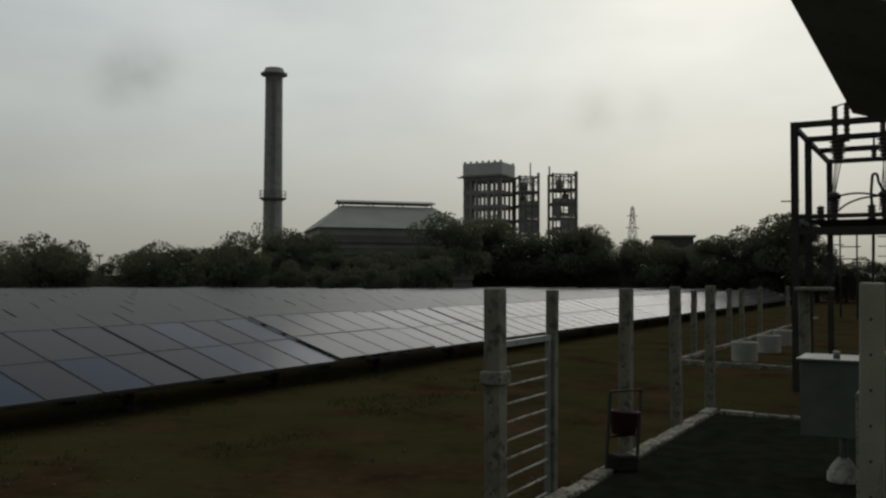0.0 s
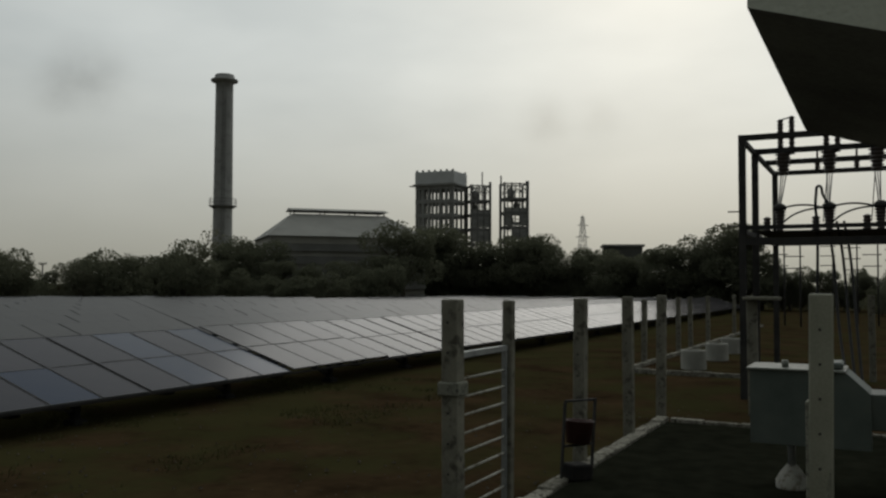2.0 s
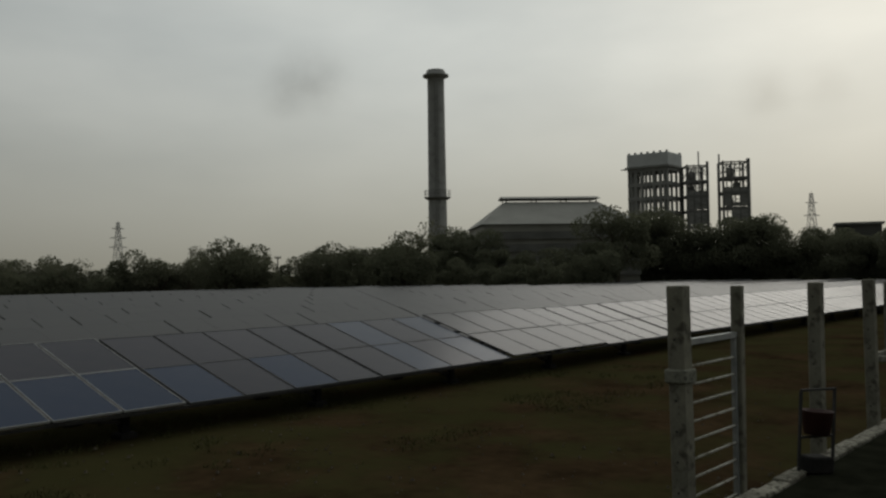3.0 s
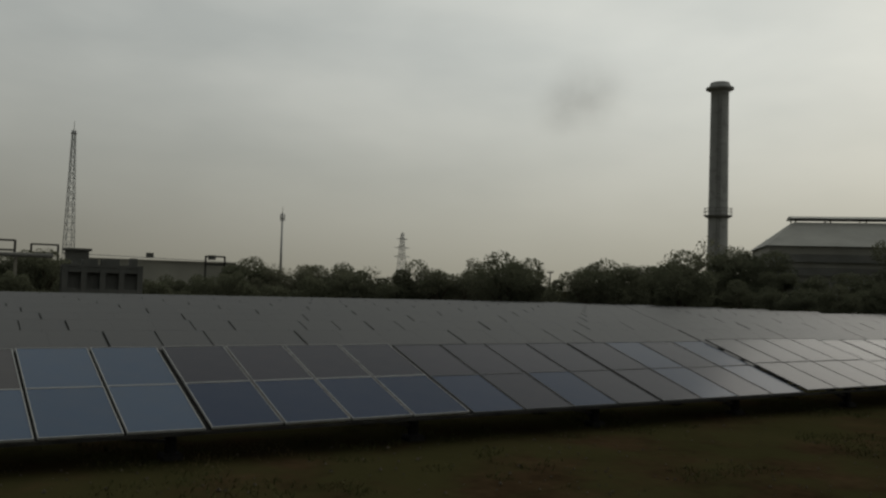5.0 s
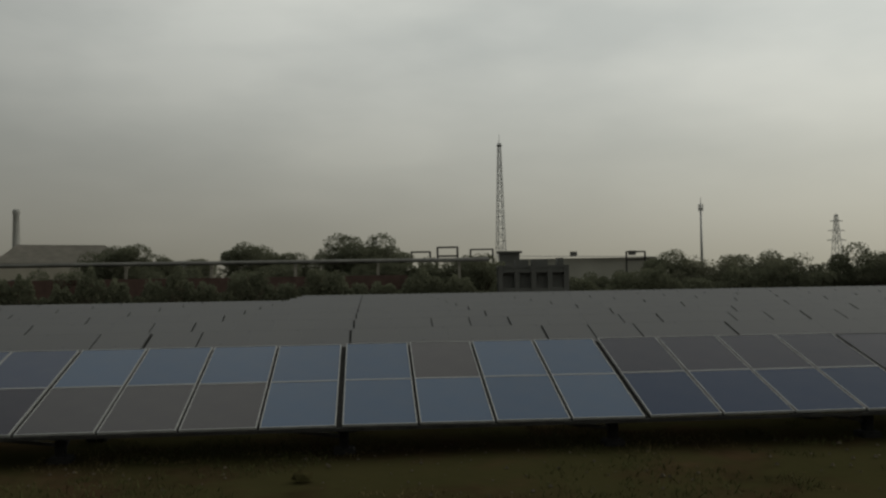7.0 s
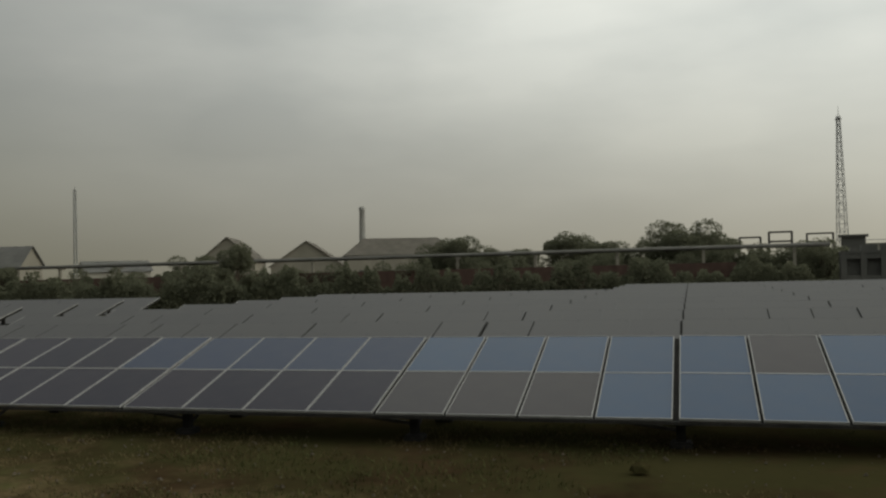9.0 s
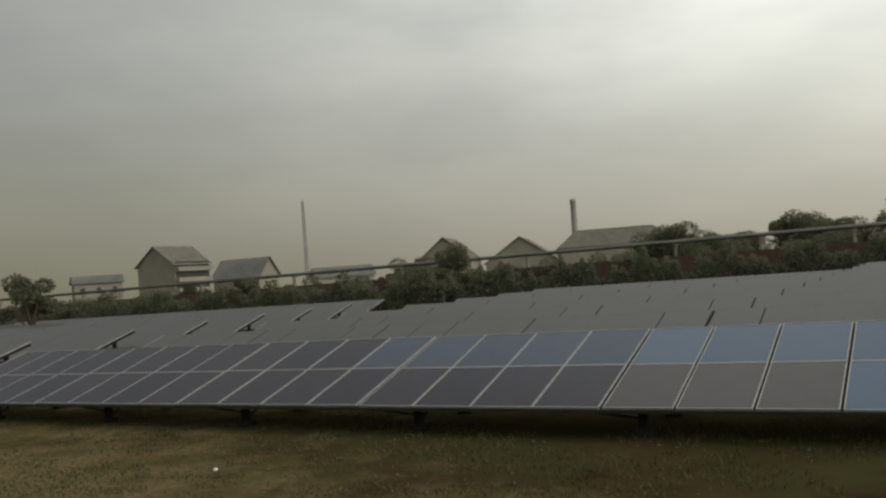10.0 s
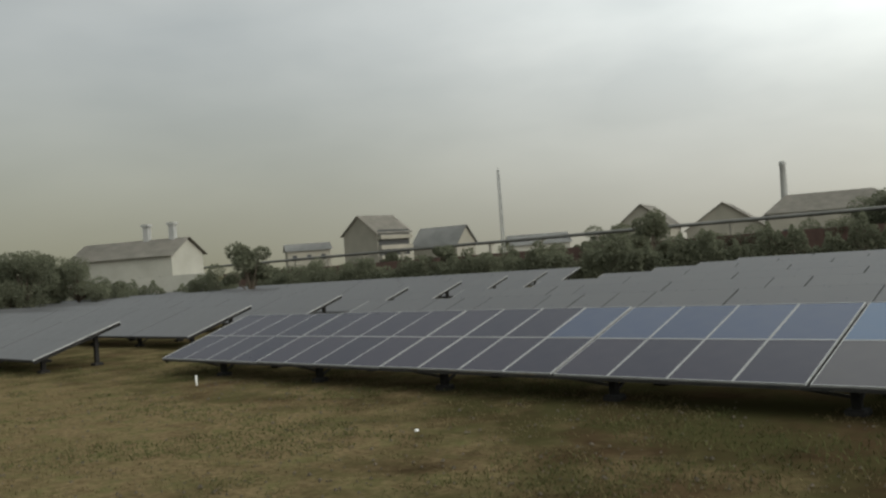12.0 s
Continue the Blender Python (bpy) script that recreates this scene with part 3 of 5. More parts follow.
def kerb(a, b, w, h, label):
    """Short kerb stones laid end to end, with mortar joints."""
    a, b = Vector(a), Vector(b)
    d = b - a
    n = max(1, round(d.length / 0.6))
    run = thing("kerb", Matrix.Translation((*a, 0)) @ Matrix.Rotation(math.atan2(d.y, d.x), 4, "Z"), label, "kerb", kind="structure")
    rng = random.Random(int(a.x * 7 + b.y * 3))
    step = d.length / n
    for i in range(n):
        bm = bmesh.new()
        add_box(bm, (i * step + 0.008, -w / 2 + rng.uniform(-0.01, 0.01), -0.1), ((i + 1) * step - 0.008, w / 2 + rng.uniform(-0.01, 0.01), h + rng.uniform(-0.015, 0.015)), bevel=0.014)
        part("kerb_stone", bm, KERBSTONE, run)
    return run


KERB_LABEL = "rough whitewashed concrete kerb of the yard"
kerb((8.2, FY - 0.17), (17.75, FY - 0.13), 0.22, 0.06, KERB_LABEL)
kerb((17.62, FY - 0.30), (17.25, -14.0), 0.14, 0.07, KERB_LABEL)
kerb((26.7, -5.9), (26.2, -10.6), 0.14, 0.10, KERB_LABEL)
kerb((26.9, -5.75), (60.0, -5.75), 0.14, 0.10, KERB_LABEL)
bm = bmesh.new()
add_rod(bm, (17.36, -10.5, -0.1), (17.36, -10.5, 1.15), 0.035)
solid("marker_pipe", bm, WHITEWASH, "short whitewashed pipe standing at the yard kerb", "pipe")

# dark gravel bed inside the yard
bm = bmesh.new()
add_box(bm, (8.1, -14.4, -0.1), (17.3, FY - 0.30, 0.035))
GRAVEL = material("dark_gravel", (0.011, 0.012, 0.008), (0.024, 0.025, 0.017), 0.95, 0, 3, 60, 0.9, gloss=0.0)
solid("gravel_bed", bm, GRAVEL, "dark crushed-stone bed of the yard", "gravel", kind="structure")

# ---- fire bucket stand ----
stand = thing("fire_bucket_stand", pose(11.95, -8.98, 0.035, 0, 4, -32), "small rusty frame with a red sand bucket", "bucket stand")
for x in (-0.25, 0.25):
    bm = bmesh.new()
    add_bar(bm, (x, 0, 0), (x, 0, 0.98 if x < 0 else 1.03), 0.03)
    part("upright", bm, DARKSTEEL, stand)
for z in (0.42, 0.99):
    bm = bmesh.new()
    add_bar(bm, (-0.25, 0, z), (0.25, 0, z + 0.03), 0.028)
    part("crossbar", bm, DARKSTEEL, stand)
bm = bmesh.new()
add_lathe(bm, [(0.0, 0.45), (0.15, 0.46), (0.19, 0.74), (0.2, 0.75), (0.185, 0.75), (0.16, 0.56), (0.0, 0.56)], 18)
bucket = part("bucket", bm, REDPAINT, stand, "dull red metal bucket")
bm = bmesh.new()
add_lathe(bm, [(0.0, 0.60), (0.165, 0.60), (0.12, 0.68), (0.0, 0.70)], 18)
part("sand", bm, STONE, bucket, "pale sand filling")
bm = bmesh.new()
add_box(bm, (-0.16, -0.14, 0), (0.16, 0.14, 0.2), bevel=0.02)
part("base_box", bm, LEGDARK, stand, "blackened box at the foot")

# ---- concrete rings ----
for x, y in ((28.6, -7.34), (32.2, -7.45), (35.6, -7.43)):
    bm = bmesh.new()
    n = 28
    prof = [(0.30, 0.0), (0.30, 0.56), (0.315, 0.58), (0.365, 0.58), (0.38, 0.56), (0.38, 0.0)]
    rings = [[bm.verts.new((r * math.cos(k * math.tau / n), r * math.sin(k * math.tau / n), z)) for k in range(n)] for r, z in prof]
    for p, q in zip(rings, rings[1:] + rings[:1]):
        for k in range(n):
            bm.faces.new((p[k], p[(k + 1) % n], q[(k + 1) % n], q[k])).smooth = False
    solid("concrete_ring", bm, RINGCONC, "whitewashed open concrete earth-pit ring", "concrete ring", "earth-pit rings", m=pose(x, y, -0.02))

# ---- switching structure ----
SX = (21.9, 24.2, 26.4, 28.9)
SY = (-9.72, -13.3)
yard = thing("switch_structure", pose(0, 0, 0), "open dark steel frame carrying high-voltage switchgear", "switchgear frame")
for x in (SX[0], SX[1], SX[3]):
    for y in SY:
        bm = bmesh.new()
        add_box(bm, (x - 0.075, y - 0.075, -0.2), (x - 0.05, y + 0.075, 5.98))
        add_box(bm, (x + 0.05, y - 0.075, -0.2), (x + 0.075, y + 0.075, 5.98))
        add_box(bm, (x - 0.05, y - 0.02, -0.2), (x + 0.05, y + 0.02, 5.98))
        part("leg", bm, DARKSTEEL, yard)
for x in SX:
    bm = bmesh.new()
    add_box(bm, (x - 0.05, SY[1] - 0.05, 5.85), (x + 0.05, SY[0] + 0.05, 5.98))
    part("top_beam", bm, DARKSTEEL, yard)
for y in SY:
    for z in (5.88, 3.78):
        bm = bmesh.new()
        add_box(bm, (SX[0], y - 0.045, z - 0.055), (SX[3], y + 0.045, z + 0.055))
        part("side_beam", bm, DARKSTEEL, yard)
for x, z, h in ((21.9, 3.86, 0.09), (21.905, 3.54, 0.16), (24.2, 3.86, 0.1), (28.9, 3.82, 0.16), (26.4, 3.8, 0.1)):
    bm = bmesh.new()
    add_box(bm, (x - 0.06, SY[1], z - h / 2), (x + 0.06, SY[0], z + h / 2))
    part("platform_beam", bm, DARKSTEEL, yard)
bm = bmesh.new()
add_box(bm, (21.95, SY[1] + 0.4, 3.74), (24.2, SY[0] - 0.3, 3.78))
part("platform_plate", bm, DARKSTEEL, yard)


def insulator_profile(h, r, sheds, foot=1.0):
    """Sheds one over another; foot: how slim the lowest is against the topmost."""
    top = r
    prof = [(0.0, 0.0), (r * 0.55 * foot, 0.0)]
    for i in range(sheds):
        z = h * (i + 0.3) / sheds
        r = top * (foot + (1 - foot) * (i + 1) / sheds)
        prof += [(r * 0.72, z), (r, z + h * 0.22 / sheds), (r * 0.72, z + h * 0.45 / sheds)]
    return prof + [(r * 0.45, h), (0.0, h)]


PHASES = (-10.45, -11.5, -12.55)
for y in PHASES:
    sw = thing("isolator", pose(24.2, y, 5.98), "brown porcelain isolator on the top beam", "insulator", "isolators on the top beams")
    for dx, r, h in ((0.0, 0.085, 0.72), (0.3, 0.085, 0.84)):
        bm = bmesh.new()
        add_lathe(bm, insulator_profile(h, r, 8), 14, (dx, 0.12 - dx * 0.8, 0))
        part("insulator", bm, PORCELAIN, sw)
    bm = bmesh.new()
    add_lathe(bm, insulator_profile(0.56, 0.21, 6, 0.62), 14, (0.05, 0.06, -0.68))
    part("hanging_insulator", bm, PORCELAIN, sw)
    bm = bmesh.new()
    add_box(bm, (-0.1, -0.18, -0.12), (0.4, 0.18, 0.0))
    part("base", bm, DARKSTEEL, sw)
    bm = bmesh.new()
    add_bar(bm, (0.0, 0.12, 0.7), (0.32, -0.12, 0.82), 0.035)
    part("blade", bm, GALV, sw)
    br = thing("breaker_pole", pose(22.6, y, 3.78), "porcelain breaker pole on the platform", "breaker", "breaker poles")
    bm = bmesh.new()
    add_lathe(bm, insulator_profile(0.5, 0.15, 7, 0.62), 14)
    part("insulator", bm, PORCELAIN, br)
    bm = bmesh.new()
    add_lathe(bm, [(0, 0.5), (0.13, 0.5), (0.15, 0.54), (0.15, 0.6), (0.07, 0.66), (0, 0.66)], 14)
    part("cap", bm, DARKSTEEL, br)
    bm = bmesh.new()
    add_lathe(bm, insulator_profile(0.36, 0.10, 4), 12, (0.0, 0.28, 0.0))
    part("arrester", bm, PORCELAIN, br)
    bm = bmesh.new()
    add_rod(bm, (0.0, 0.0, 0.58), (1.6, 0.06, 1.5), 0.012, sides=5)
    add_rod(bm, (1.3, 0.2, 0.3), (1.62, 0.1, 1.6), 0.012, sides=5)
    part("dropper", bm, RUBBER, br)
for y in (-10.9, -11.95, -12.9):
    bm = bmesh.new()
    add_lathe(bm, insulator_profile(0.34, 0.09, 3), 12)
    add_rod(bm, (0, 0, 0.3), (0, 0, 0.55), 0.03)
    solid("post_insulator", bm, PORCELAIN, "small porcelain post insulator on a beam", "insulator", "post insulators", m=pose(28.9, y, 5.98))


def cable(name, pts, r, label, mat=RUBBER, group=""):
    cu = bpy.data.curves.new(name, "CURVE")
    cu.dimensions, cu.bevel_depth, cu.bevel_resolution = "3D", r, 2
    sp = cu.splines.new("BEZIER")
    sp.bezier_points.add(len(pts) - 1)
    for p, c in zip(sp.bezier_points, pts):
        p.co = c
        p.handle_left_type = p.handle_right_type = "AUTO"
    tmp = bpy.data.objects.new(name, cu)
    me = bpy.data.meshes.new_from_object(tmp)
    bpy.data.objects.remove(tmp)
    me.materials.append(mat)
    return tagged(new(name, me), label, "cable", group)


CL = "black insulated power cable"
cable("power_cable", [(22.2, -11.22, 0.0), (22.3, -11.24, 2.0), (22.4, -11.26, 3.8), (22.42, -11.24, 4.6), (22.45, -11.3, 4.8), (22.5, -11.38, 4.6), (22.6, -11.5, 4.36)], 0.032, CL, group="power cables")
for i, y in enumerate((-11.55, -11.75, -11.9)):
    cable("power_cable", [(20.9 + 0.2 * i, -11.95 - 0.12 * i, 0.0), (22.0, y - 0.15, 1.6), (22.5, y, 3.4), (22.6, y + 0.1, 4.0)], 0.03, CL, group="power cables")
for a, b in zip(PHASES, PHASES[1:]):
    cable("jumper", [(22.6, a, 4.34), (22.4, (a + b) / 2, 4.38), (22.6, b, 4.3)], 0.022, "thin jumper wire between breaker poles", group="jumper wires")
    cable("jumper", [(22.6, a, 3.95), (22.3, (a * 0.6 + b * 0.4), 4.2), (22.6, b, 4.34)], 0.022, "thin jumper wire between breaker poles", group="jumper wires")
for y in PHASES:
    for d in (0.0, 0.12):
        cable("dropper_wire", [(24.25, y + d, 5.3), (23.6, y + d * 0.7, 4.9), (22.65, y + d * 0.3, 4.34)], 0.014, "thin dropper wire from isolator to breaker", group="dropper wires")

# ---- transformer ----
tx = thing("transformer", pose(12.2, -12.7, 0) @ Matrix.Diagonal((1, 1, 1.055, 1)), "grey-green oil transformer on a concrete plinth", "transformer")
bm = bmesh.new()
add_box(bm, (-0.35, -1.6, -0.2), (1.5, 0.12, 0.36), bevel=0.02)
part("plinth", bm, CONCRETE, tx, "stained concrete plinth")
bm = bmesh.new()
add_box(bm, (0.0, -1.3, 0.38), (1.1, -0.02, 1.32), bevel=0.015)
for z in (0.55, 0.88, 1.18):
    add_box(bm, (-0.03, -1.33, z), (1.13, 0.01, z + 0.035))
part("tank", bm, TXGREEN, tx)
bm = bmesh.new()
add_box(bm, (-0.06, -1.36, 1.322), (1.16, 0.05, 1.37), bevel=0.01)
lid = part("lid", bm, TXWHITE, tx, "pale lid plate")
for y in (-0.25, -0.7, -1.1):
    bm = bmesh.new()
    add_lathe(bm, insulator_profile(0.26, 0.05, 4), 12, (0.5, y, 1.37))
    part("bushing", bm, PORCELAIN, tx)
bm = bmesh.new()
add_rod(bm, (0.2, -0.12, 1.37), (0.2, -0.12, 1.5), 0.02)
add_rod(bm, (0.2, -0.12, 1.5), (0.2, -0.45, 1.5), 0.02)
add_rod(bm, (0.2, -0.45, 1.37), (0.2, -0.45, 1.5), 0.02)
part("lifting_bail", bm, TXWHITE, lid)
for i in range(7):
    bm = bmesh.new()
    add_box(bm, (-0.2, -1.2 + 0.16 * i, 0.5), (-0.02, -1.16 + 0.16 * i, 1.2), bevel=0.01)
    part("radiator_fin", bm, TXGREEN, tx)
bm = bmesh.new()
add_box(bm, (0.25, 0.0, 0.8), (0.85, 0.36, 1.2), bevel=0.01)
part("neck_duct", bm, TXGREEN, tx)
bm = bmesh.new()
prof = [(0.3, 0.58), (0.3, 1.2), (0.55, 1.42), (1.64, 1.42), (1.64, 0.58)]
for x in (0.2, 0.95):
    prof_v = [bm.verts.new((x, y, z)) for y, z in prof]
    if x == 0.2:
        first = prof_v
        bm.faces.new(prof_v)
    else:
        bm.faces.new(prof_v[::-1])
        for k in range(5):
            bm.faces.new((first[k], first[(k + 1) % 5], prof_v[(k + 1) % 5], prof_v[k]))
box_part = part("cable_box", bm, TXGREEN, tx, "grey-green cable termination box")
bm = bmesh.new()
add_box(bm, (0.16, 0.56, 1.424), (0.99, 1.68, 1.45), bevel=0.005)
part("box_lid", bm, TXWHITE, box_part, "pale cover plate")
bm = bmesh.new()
add_box(bm, (0.3, 0.6, 1.45), (0.8, 0.95, 1.53), bevel=0.02)
part("vent_cover", bm, TXGREEN, box_part)
bm = bmesh.new()
add_rod(bm, (0.4, 1.25, 1.45), (0.4, 1.25, 1.53), 0.04)
part("knob", bm, TXWHITE, box_part)
for y in (1.2,):
    bm = bmesh.new()
    add_rod(bm, (0.55, y, 0.3), (0.55, y, 0.58), 0.045)
    part("support_pipe", bm, GALV, tx)
    bm = bmesh.new()
    add_lathe(bm, [(0, -0.1), (0.19, -0.1), (0.19, 0.12), (0.13, 0.22), (0.06, 0.3), (0, 0.3)], 16, (0.55, y, 0))
    part("footing", bm, WHITEWASH, tx, "whitewashed concrete footing")
for z in (0.5, 0.75):
    bm = bmesh.new()
    add_lathe(bm, [(0, 0), (0.05, 0), (0.06, 0.05), (0.06, 0.15), (0.04, 0.2), (0, 0.2)], 12, (-0.15, 0.02, z))
    part("valve", bm, TXWHITE, tx)

# ---- control room ----
WALL_Y = -12.82
room = thing("control_room", pose(0, 0, 0), "plastered control room with a tapered concrete sunshade", "building")
bm = bmesh.new()
add_box(bm, (3.55, -17.0, -0.2), (5.9, WALL_Y, 4.6))
part("wall", bm, WALLPAINT, room)
bm = bmesh.new()
add_box(bm, (5.904, -17.0, -0.2), (6.25, WALL_Y + 0.07, 4.6), bevel=0.015)
part("corner_pilaster", bm, WALLPAINT, room)
bm = bmesh.new()
for x in (3.885, 6.3):
    q = [bm.verts.new((x, y, z)) for y, z in ((WALL_Y + 0.075, 3.21), (-12.155, 3.40), (-12.155, 3.47), (WALL_Y + 0.075, 3.75))]
    if x == 3.885:
        first = q
        bm.faces.new(q[::-1])
    else:
        bm.faces.new(q)
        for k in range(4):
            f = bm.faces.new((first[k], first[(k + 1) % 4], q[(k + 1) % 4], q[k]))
            # bottom face takes the darker colour that stands for shade
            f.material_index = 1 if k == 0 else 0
part("sunshade", bm, (WALLPAINT, SOFFIT), room, "grey concrete sunshade, its underside coloured dark as shade")
win = bmesh.new()
for lo, hi in (((4.2, WALL_Y, 1.55), (4.3, WALL_Y + 0.06, 2.95)), ((5.5, WALL_Y, 1.55), (5.6, WALL_Y + 0.06, 2.95)), ((4.3, WALL_Y, 2.85), (5.5, WALL_Y + 0.06, 2.95)), ((4.3, WALL_Y, 1.55), (5.5, WALL_Y + 0.06, 1.65))):
    add_box(win, lo, hi)
wf = part("window_frame", win, GALV, room, "grey steel window frame")
bm = bmesh.new()
add_box(bm, (4.3, WALL_Y + 0.003, 1.65), (5.5, WALL_Y + 0.015, 2.85))
part("pane", bm, WINDOW, wf)
bm = bmesh.new()
add_box(bm, (4.1, WALL_Y, 1.45), (5.7, WALL_Y + 0.12, 1.546), bevel=0.01)
part("window_sill", bm, WALLPAINT, room)
bm = bmesh.new()
add_box(bm, (-9.0, -17.3, -0.2), (3.546, -15.5, 4.6))
part("rear_wall", bm, WALLPAINT, room)
bm = bmesh.new()
add_box(bm, (-2.5, -15.5, -0.2), (3.4, -11.85, 0.55), bevel=0.01)
solid("porch_floor", bm, CONCRETE, "raised concrete porch of the control room", "porch", kind="structure")

# ---- plant: chimney, mill, tank tower, frame towers ----
ch = thing("chimney", spot(-49.3, 130) @ Matrix.Diagonal((1, 1, 0.988, 1)), "tall soot-stained concrete chimney with a gallery, paled as by haze", "chimney")
bm = bmesh.new()
add_lathe(bm, [(0.0, -0.5), (1.46, -0.5), (1.40, 8), (1.31, 20), (1.25, 30.2), (1.25, 31.9), (1.45, 32.05), (1.92, 32.25), (1.94, 32.5), (1.55, 32.6), (1.42, 32.95), (1.30, 33.25), (1.05, 33.25), (0, 32.9)], 32)
part("shaft", bm, CHIMNEY, ch)
bm = bmesh.new()
add_lathe(bm, [(1.30, 13.5), (1.95, 13.9), (1.95, 14.0), (1.3, 14.0)], 28)
gal = part("gallery", bm, FARSTEEL, ch, "dark steel gallery ring")
for k in range(14):
    a = k * math.tau / 14
    bm = bmesh.new()
    add_bar(bm, (1.9 * math.cos(a), 1.9 * math.sin(a), 14.0), (1.9 * math.cos(a), 1.9 * math.sin(a), 15.0), 0.06)
    b2 = a + math.tau / 14
    for z in (14.5, 15.0):
        add_bar(bm, (1.9 * math.cos(a), 1.9 * math.sin(a), z), (1.9 * math.cos(b2), 1.9 * math.sin(b2), z), 0.05)
    part("railing", bm, FARSTEEL, gal)
bm = bmesh.new()
for s in (-0.2, 0.2):
    add_bar(bm, (s, -1.55, 0), (s, -1.3, 31), 0.05)
for i in range(60):
    add_bar(bm, (-0.2, -1.55 + 0.25 * i / 60, 0.5 + i * 0.5), (0.2, -1.55 + 0.25 * i / 60, 0.5 + i * 0.5), 0.035)
part("ladder", bm, FARSTEEL, ch)

mill = thing("mill_shed", spot(-56.55, 110, turn=12) @ Matrix.Diagonal((1.07, 1.07, 0.965, 1)), "old mill shed with hipped sheet roof and ridge monitor", "factory shed")
bm = bmesh.new()
add_box(bm, (-8.6, -6.7, -0.5), (8.6, 6.7, 8.37))
part("wall", bm, MILLWALL, mill)
for i in range(5):
    bm = bmesh.new()
    z = 0.6 + i * 1.5
    vs = [bm.verts.new(c) for c in ((-8.7, -6.73, z + 0.9), (8.7, -6.73, z + 0.9), (8.7, -6.94, z), (-8.7, -6.94, z))]
    f = bm.faces.new(vs)
    bmesh.ops.solidify(bm, geom=[f], thickness=0.06)
    part("louvre", bm, MILLROOF, mill, "sloping sheet louvre band")
bm = bmesh.new()
lo = [bm.verts.new(c) for c in ((-8.9, -7.0, 8.4), (8.9, -7.0, 8.4), (8.9, 7.0, 8.4), (-8.9, 7.0, 8.4))]
hi = [bm.verts.new(c) for c in ((-5.4, -1.6, 11.5), (5.4, -1.6, 11.5), (5.4, 1.6, 11.5), (-5.4, 1.6, 11.5))]
for k in range(4):
    bm.faces.new((lo[k], lo[(k + 1) % 4], hi[(k + 1) % 4], hi[k]))
bm.faces.new(hi)
bm.faces.new(lo[::-1])
part("roof", bm, MILLROOF, mill)
for i in range(8):
    bm = bmesh.new()
    x, y = -5.3 + i // 2 * 3.5, (-1.45, 1.35)[i % 2]
    add_box(bm, (x, y, 11.5), (x + 0.12, y + 0.1, 11.99))
    part("monitor_post", bm, SHEETDARK, mill)
bm = bmesh.new()
q = [bm.verts.new(c) for c in ((-5.7, -1.9, 11.95), (5.7, -1.9, 11.95), (5.7, 1.9, 11.95), (-5.7, 1.9, 11.95), (-5.7, 0, 12.35), (5.7, 0, 12.35))]
for f in ((0, 1, 5, 4), (2, 3, 4, 5), (0, 4, 3), (1, 2, 5), (3, 2, 1, 0)):
    bm.faces.new([q[i] for i in f])
part("monitor_roof", bm, MILLROOF, mill)


def frame_tower(name, m, w, d, z0, z1, storeys, nx, ny, mat, label, braces=False, post=0.35, beam=0.45):
    t = thing(name, m, label, "tower")
    xs = [(-w / 2 + w * i / (nx - 1)) for i in range(nx)]
    ys = [(-d / 2 + d * i / (ny - 1)) for i in range(ny)]
    for i, x in enumerate(xs):
        for j, y in enumerate(ys):
            if i in (0, nx - 1) or j in (0, ny - 1):
                bm = bmesh.new()
                add_box(bm, (x - post / 2, y - post / 2, z0 - 0.3), (x + post / 2, y + post / 2, z1))
                part("column", bm, mat, t)
    step = (z1 - z0) / storeys
    for s in range(1, storeys + 1):
        z = z0 + s * step
        bm = bmesh.new()
        for y in (-d / 2, d / 2):
            add_box(bm, (-w / 2, y - post * 0.4, z - beam), (w / 2, y + post * 0.4, z - 0.004 * s))
        for x in (-w / 2, w / 2):
            add_box(bm, (x - post * 0.38, -d / 2, z - beam + 0.01), (x + post * 0.38, d / 2, z - 0.01))
        part("ring_beam", bm, mat, t)
        if braces:
            bm = bmesh.new()
            for y in (-d / 2, d / 2):
                sgn = 1 if s % 2 else -1
                add_bar(bm, (-w / 2 * sgn, y, z - step), (w / 2 * sgn, y, z - beam / 2), 0.14)
            part("brace", bm, mat, t)
    return t


tower = thing("tank_tower", spot(-63.3, 170, turn=-24), "concrete water tank raised on many columns", "tower")
front_x = [-3.8, -3.25, -2.45, -1.2, -0.4, 0.4, 1.2, 2.45, 3.25, 3.8]
side_y = [-3.0, -1.1, 1.1, 3.0]
for x in front_x:
    for y in side_y:
        if y == -3.0 or x in (-3.8, 3.8) or (y == 3.0 and abs(x) == 1.2):
            thick = 0.55 if abs(x) in (1.2, 2.45) else 0.34
            bm = bmesh.new()
            add_box(bm, (x - thick / 2, y - 0.22, -0.3), (x + thick / 2, y + 0.22, 21.6))
            part("column", bm, OLDCONC, tower)
for i in range(8):
    z = 21.6 - 2.7 * i
    bm = bmesh.new()
    for y in (-3.0, 3.0):
        add_box(bm, (-4.0, y - 0.25, z - 0.72), (4.0, y + 0.25, z - 0.01))
    for x in (-3.8, 3.8):
        add_box(bm, (x - 0.24, -2.74, z - 0.71), (x + 0.24, 2.74, z - 0.02))
    part("ring_beam", bm, OLDCONC, tower)
bm = bmesh.new()
add_box(bm, (-4.1, -3.3, 21.9), (4.1, 3.3, 24.3), bevel=0.12)
tank = part("tank", bm, TANKCONC, tower, "square water tank, paled as by haze")
bm = bmesh.new()
add_box(bm, (-4.4, -3.6, 21.55), (4.4, 3.6, 21.89))
